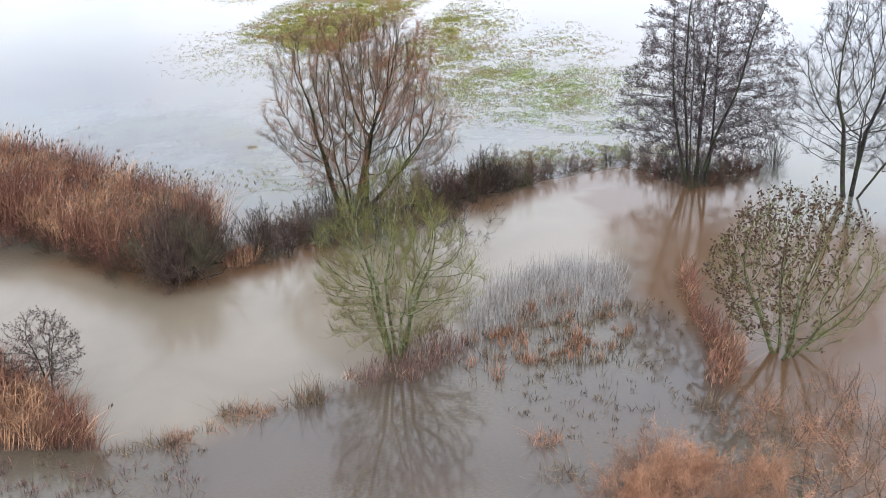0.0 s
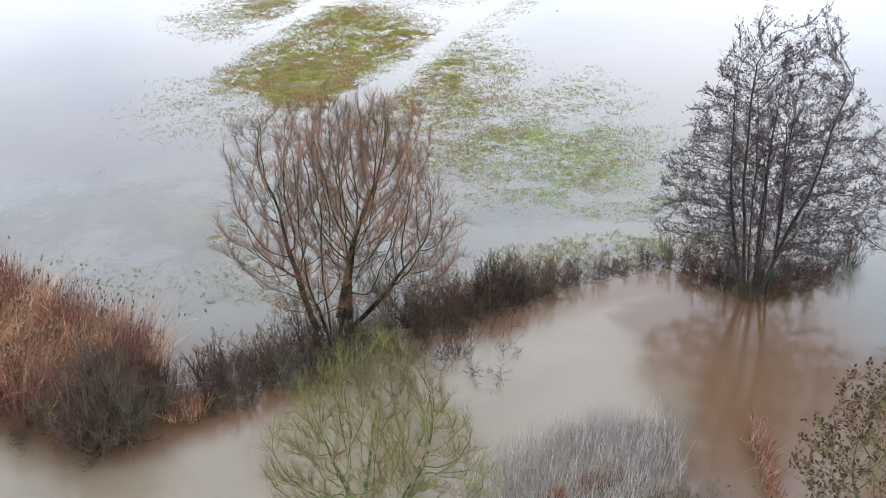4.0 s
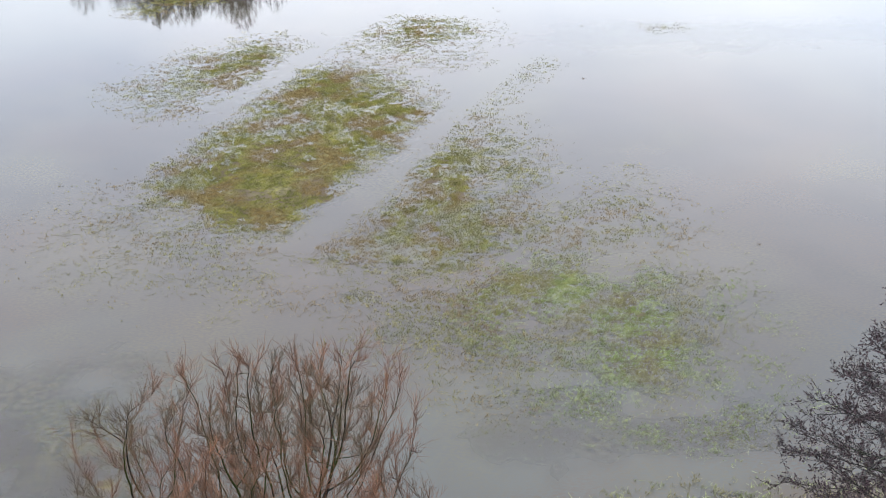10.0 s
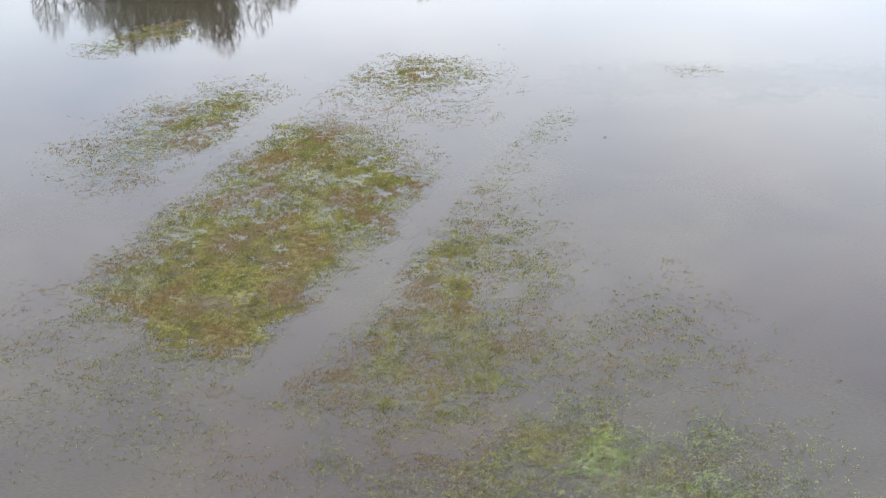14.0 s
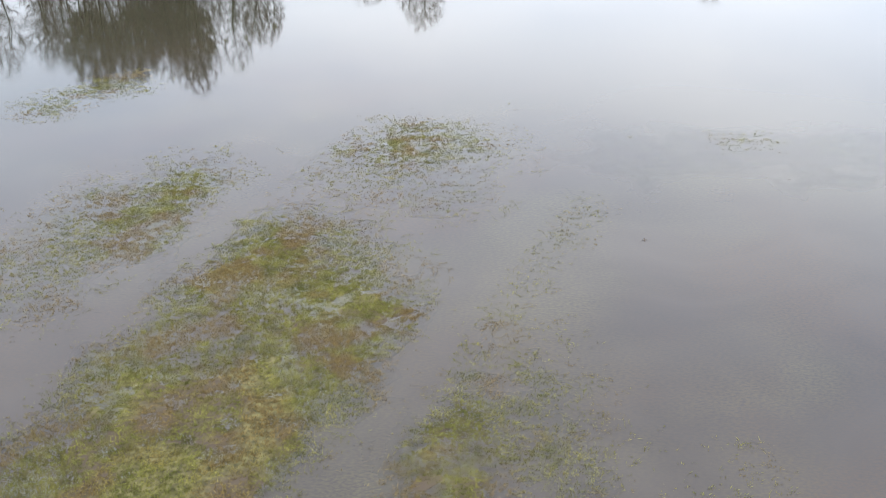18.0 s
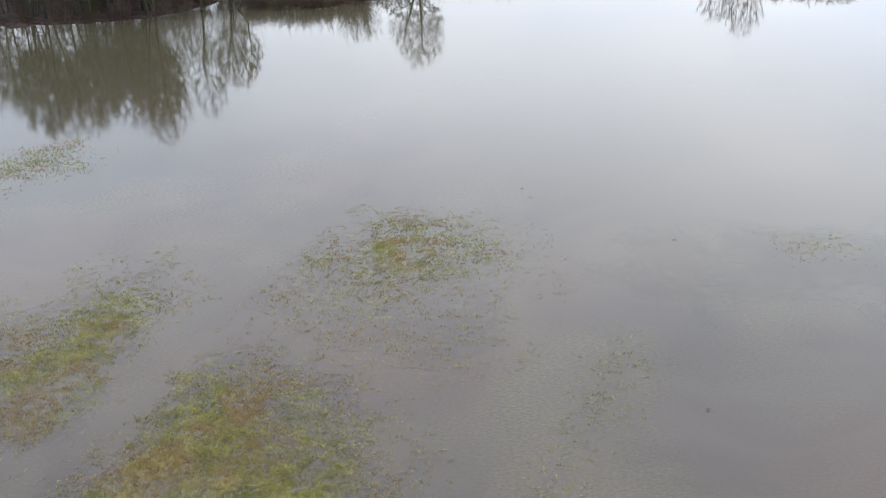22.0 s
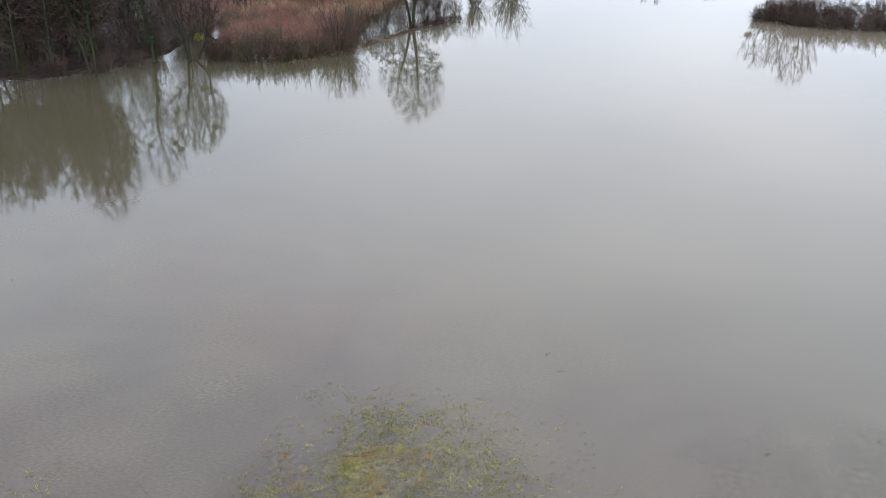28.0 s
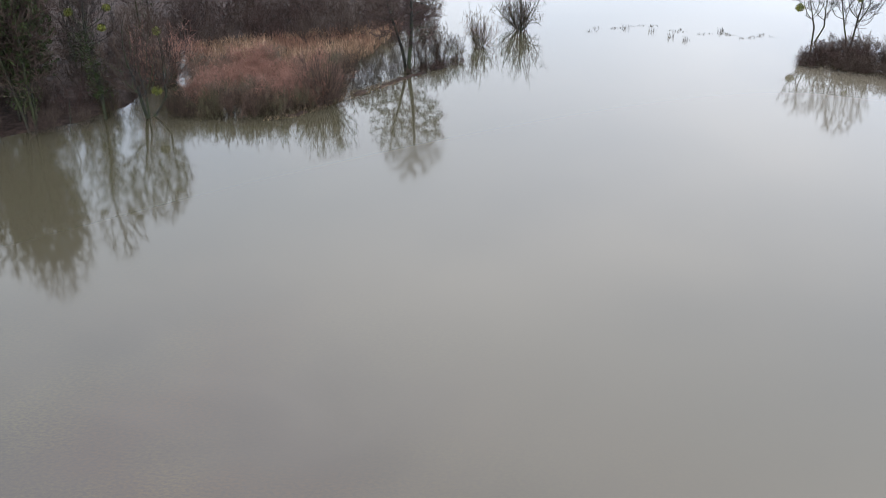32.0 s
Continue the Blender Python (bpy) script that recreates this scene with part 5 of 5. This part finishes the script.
ivy = bare_tree("ivy_tree", "dark evergreen-looking tree wrapped in ivy at the wood's edge", (-23.0, 141.9, 0), 9.5, [(2.2, 1.2), (3.6, 2.4), (6.0, 2.7), (8.4, 1.8), (9.4, 0.6)],
                101, 2, (3, 12), 0.4, 0.6, (M_ALDER, M_UNDER), 900, 0.34, 0.06, 3, 0.6, 0.1, 2, "ivy trees", tip_leaves=15000, leaf_mat=M_IVY, leaf_size=0.10, leaf_name="ivy_crown", least=0.012, tip=0.009, ivy=900,
                balls=((-1.2, -1.0, 7.4), (-0.4, -1.4, 6.6)))
for x, y, s in ((-28.2, 141.6, 1.0), (-32.6, 141.9, 1.1), (-26.0, 146.0, 0.9)):
    copy_thing(ivy, pose(x, y, 0, 0, 0, x * 40) @ Matrix.Scale(s, 4)).scale = (s, s, s)
bare_tree("dark_tree", "thin dark leaning tree at the wood's edge", (-25.0, 141.9, 0), 6.5, [(2.0, 0.8), (3.4, 1.8), (5.4, 1.8), (6.4, 0.8)],
          94, 2, (6, 22), 0.3, 0.5, (M_ALDER, M_UNDER), 700, 0.28, 0.08, 3, 0.5, 0.2, 1, least=0.010, tip=0.007)
brush_far = [shrub("shore_shrub", "dark tangled brush along the far wood's edge", (-21.8, 140.9, 0), 1.7, 2.8, 102, 28, 6, 5, (M_UNDER,), "shore brush", least=0.0085, size=0.9),
             shrub("shore_shrub", "grey bare brush standing in water at the far shore", (-14.5, 142.9, 0), 1.6, 2.4, 103, 22, 6, 5, (M_BRUSH,), "shore brush", least=0.0075, size=0.9)]
rng = np.random.default_rng(104)
for i, (x, y, s) in enumerate([(-24.6, 139.9, 1.0), (-26.9, 139.6, 1.0), (-29.3, 139.5, 1.1), (-31.8, 139.3, 1.0), (-34.2, 139.2, 1.1), (-36.8, 139.1, 1.0), (-20.0, 142.1, 0.7), (-18.8, 143.0, 0.8), (-23.2, 143.1, 1.2),
                               (-27.1, 142.1, 1.2), (-30.2, 143.1, 1.3), (-34.7, 144.6, 1.4), (-20.2, 145.6, 1.2), (-17.8, 145.6, 1.1), (-16.9, 149.0, 1.2), (-22.3, 148.7, 1.4), (-26.3, 149.7, 1.5), (-30.8, 150.6, 1.5),
                               (-21.2, 143.1, 1.2), (-23.7, 144.9, 1.4), (-26.0, 144.7, 1.4), (-28.6, 144.1, 1.4), (-32.9, 143.3, 1.4), (-19.3, 144.2, 1.1), (-20.5, 151.1, 1.5), (-24.2, 153.6, 1.6), (-18.3, 152.1, 1.4), (-28.8, 154.9, 1.6), (-21.5, 157.2, 1.6), (-15.2, 143.2, 0.8), (-12.7, 142.9, 0.6), (-10.0, 143.0, 0.6), (-5.0, 147.8, 0.9), (-4.0, 148.8, 1.0), (-3.1, 149.7, 1.0), (-4.2, 150.7, 1.1),
                               (-0.7, 152.0, 1.1), (0.2, 153.2, 1.1), (1.1, 154.0, 1.0), (-1.6, 153.4, 1.1), (-0.5, 154.9, 1.2), (-5.6, 149.7, 1.0), (-2.5, 152.2, 0.9)]):
    ob = copy_thing(brush_far[i % 2 if x < -18 else 1], pose(x, y, 0.02, 0, 0, rng.uniform(0, 360)) @ Matrix.Scale(s, 4))
    ob.scale = (0.9 * s, 0.9 * s, 0.9 * s * rng.uniform(1.0, 1.35))
rust = shrub("rust_shrub", "rust-red leafless osier thicket behind the shore", (-9.4, 145.4, 0.05), 1.6, 2.8, 105, 40, 6, 5, (M_TAN, M_REDFAR), "rust thicket", lean=(2, 32), least=0.0085)
for i in range(44):
    x, y = scatter(rng, [(-14.6, 144.6), (-8.4, 144.2), (-6.2, 146.8), (-6.4, 151.4), (-11.8, 153.4), (-15.5, 151.2)], 1)[0]
    s = rng.uniform(0.7, 1.05)
    copy_thing(rust, pose(x, y, 0.05, 0, 0, rng.uniform(0, 360)) @ Matrix.Scale(s, 4)).scale = (s, s, s)
osier = shrub("osier_shrub", "grey-brown upright osier stems rising from the water", (-13.6, 143.0, 0), 1.5, 2.2, 113, 34, 5, 5, (M_BRUSH, M_THICKET), "waterline osiers", lean=(2, 38), least=0.0075, foot=0.7)
for i, (x, y, s) in enumerate([(-14.8, 143.2, 0.8), (-12.5, 142.9, 1.0), (-11.4, 142.9, 1.1), (-10.3, 143.0, 1.0), (-9.3, 143.2, 1.1), (-8.4, 143.9, 1.0), (-13.0, 144.0, 1.0), (-11.8, 144.0, 1.1), (-10.5, 144.1, 1.1), (-15.4, 144.2, 0.9), (-8.0, 144.8, 0.9)]):
    copy_thing(osier, pose(x, y, 0, 0, 0, 61 * i) @ Matrix.Scale(s, 4)).scale = (s, s, s * 1.1)
shrub("round_shrub", "rounded brown bush of upright twigs at the shore", (-6.8, 144.9, 0), 3.2, 3.7, 106, 60, 7, 6, (M_BRUSHBROWN, M_THICKET), lean=(2, 50), least=0.008)
shrub("red_dome_shrub", "rounded red-brown leafless bush at the wood's edge", (-17.2, 149.0, 0), 3.6, 4.4, 114, 50, 7, 6, (M_UNDER, M_REDFAR), lean=(2, 55), least=0.009)
reed_bed("reed_bed", "tan reed field standing in water behind the thicket", [(-15.9, 150.7), (-11.8, 151.9), (-5.6, 151.8), (-4.1, 156.0), (-2.6, 161.0), (-17.1, 156.3)], 3600, 1.0, 0.035, 0.25, M_TAN, 107, leaf=0.4)
dark = shrub("far_thicket", "large dark brown thicket beyond the reed field", (-9.0, 157.5, 0), 3.2, 5.0, 108, 30, 7, 5, (M_UNDER,), "far thickets", least=0.016, size=0.9)
for x, y, s in ((-12.5, 158.0, 1.0), (-15.7, 156.9, 1.0), (-6.3, 158.4, 0.85), (-10.6, 161.2, 1.2), (-14.6, 161.7, 1.2), (-18.3, 159.3, 1.1), (-7.0, 162.4, 1.0), (-4.0, 161.0, 0.9), (-9.6, 165.3, 1.2), (-14.0, 166.3, 1.2), (-4.7, 165.2, 1.0), (-18.5, 164.7, 1.2), (-1.2, 163.5, 0.8)):
    copy_thing(dark, pose(x, y, 0, 0, 0, x * 50) @ Matrix.Scale(s, 4)).scale = (0.9 * s,) * 3
shrub("shore_bush", "tan-grey bare bush in open water", (2.8, 156.5, 0), 2.5, 2.8, 109, 34, 7, 5, (M_BRUSH, M_THICKET), lean=(2, 55), least=0.0065, foot=0.25)
shrub("shore_bush", "large dark bush of many spreading stems in open water", (5.9, 160.6, 0), 3.7, 4.0, 110, 36, 7, 6, (M_ALDER, M_BRUSH), lean=(2, 60), least=0.0075, foot=0.2)
reed_bed("sedge_strip", "russet sedge and litter on a narrow bank", [(-9.9, 142.0), (-8.0, 142.7), (-5.8, 145.1), (-3.8, 147.1), (-1.9, 149.2), (-2.4, 149.9), (-4.3, 148.0), (-6.4, 146.0), (-8.4, 143.5), (-9.9, 142.7)], 1300, 0.11, 0.035, 0.8, M_SEDGE, 111, category="sedge", z=0.02)
mound = shrub("mound_brush", "low dark brush and litter on the bank beside the alder", (-0.9, 151.4, 0), 0.55, 1.8, 116, 40, 5, 5, (M_UNDER,), "mound brush", lean=(20, 85), bend=0.0, least=0.010, foot=0.8)
for x, y, s in ((-0.2, 151.9, 1.0), (0.5, 152.5, 1.0), (1.2, 153.2, 0.8), (-1.5, 150.7, 0.8)):
    copy_thing(mound, pose(x, y, 0, 0, 0, x * 90) @ Matrix.Scale(s, 4)).scale = (s, s, s)
islet = shrub("islet_shrub", "dense blackish brush on the flooded islet", (25.2, 151.3, 0), 1.55, 3.2, 112, 44, 7, 5, (M_BRUSH, M_UNDER), "islet brush", least=0.012, lean=(5, 65))
for x, y, s in ((26.2, 150.2, 0.9), (28.0, 149.7, 1.0), (30.2, 149.2, 1.0), (32.5, 148.5, 1.0), (25.0, 152.8, 0.8), (27.0, 150.4, 1.0), (29.1, 149.8, 1.1), (31.4, 149.4, 1.15), (27.5, 152.2, 1.1), (29.9, 151.8, 1.2), (32.6, 151.4, 1.2), (34.4, 148.8, 1.2), (24.3, 152.6, 0.7), (25.9, 153.6, 0.9), (23.8, 151.6, 0.6), (28.2, 154.0, 0.9)):
    copy_thing(islet, pose(x, y, 0, 0, 0, x * 57) @ Matrix.Scale(s, 4)).scale = (0.9 * s,) * 3
rng = np.random.default_rng(115)
for x in np.linspace(10.6, 24.1, 24):
    x, y, w = x + rng.normal(0, 0.35), np.interp(x, [10.6, 14.6, 18.8, 24.1], [160.6, 161.2, 159.1, 157.8]) + rng.normal(0, 0.35), rng.uniform(0.15, 0.55)
    reed_bed("drowned_tuft", "dark tuft of drowned twigs in open water", [(x - w, y - 0.15), (x + w, y - 0.12), (x + w, y + 0.15), (x - w, y + 0.2)], int(40 * w) + 6, rng.uniform(0.10, 0.28), 0.04, 0.45, M_BRUSH, int(200 + 10 * x), category="twigs", droop=0.5)
for x, y in ((15.3, 159.8), (16.4, 158.3), (17.3, 157.5), (20.2, 159.6), (13.6, 160.6)):
    reed_bed("drowned_tuft", "dark tuft of drowned twigs in open water", [(x - 0.25, y - 0.2), (x + 0.25, y - 0.2), (x + 0.2, y + 0.2), (x - 0.2, y + 0.2)], 18, 0.42, 0.035, 0.25, M_BRUSH, int(300 + 10 * x), category="twigs", droop=0.5)
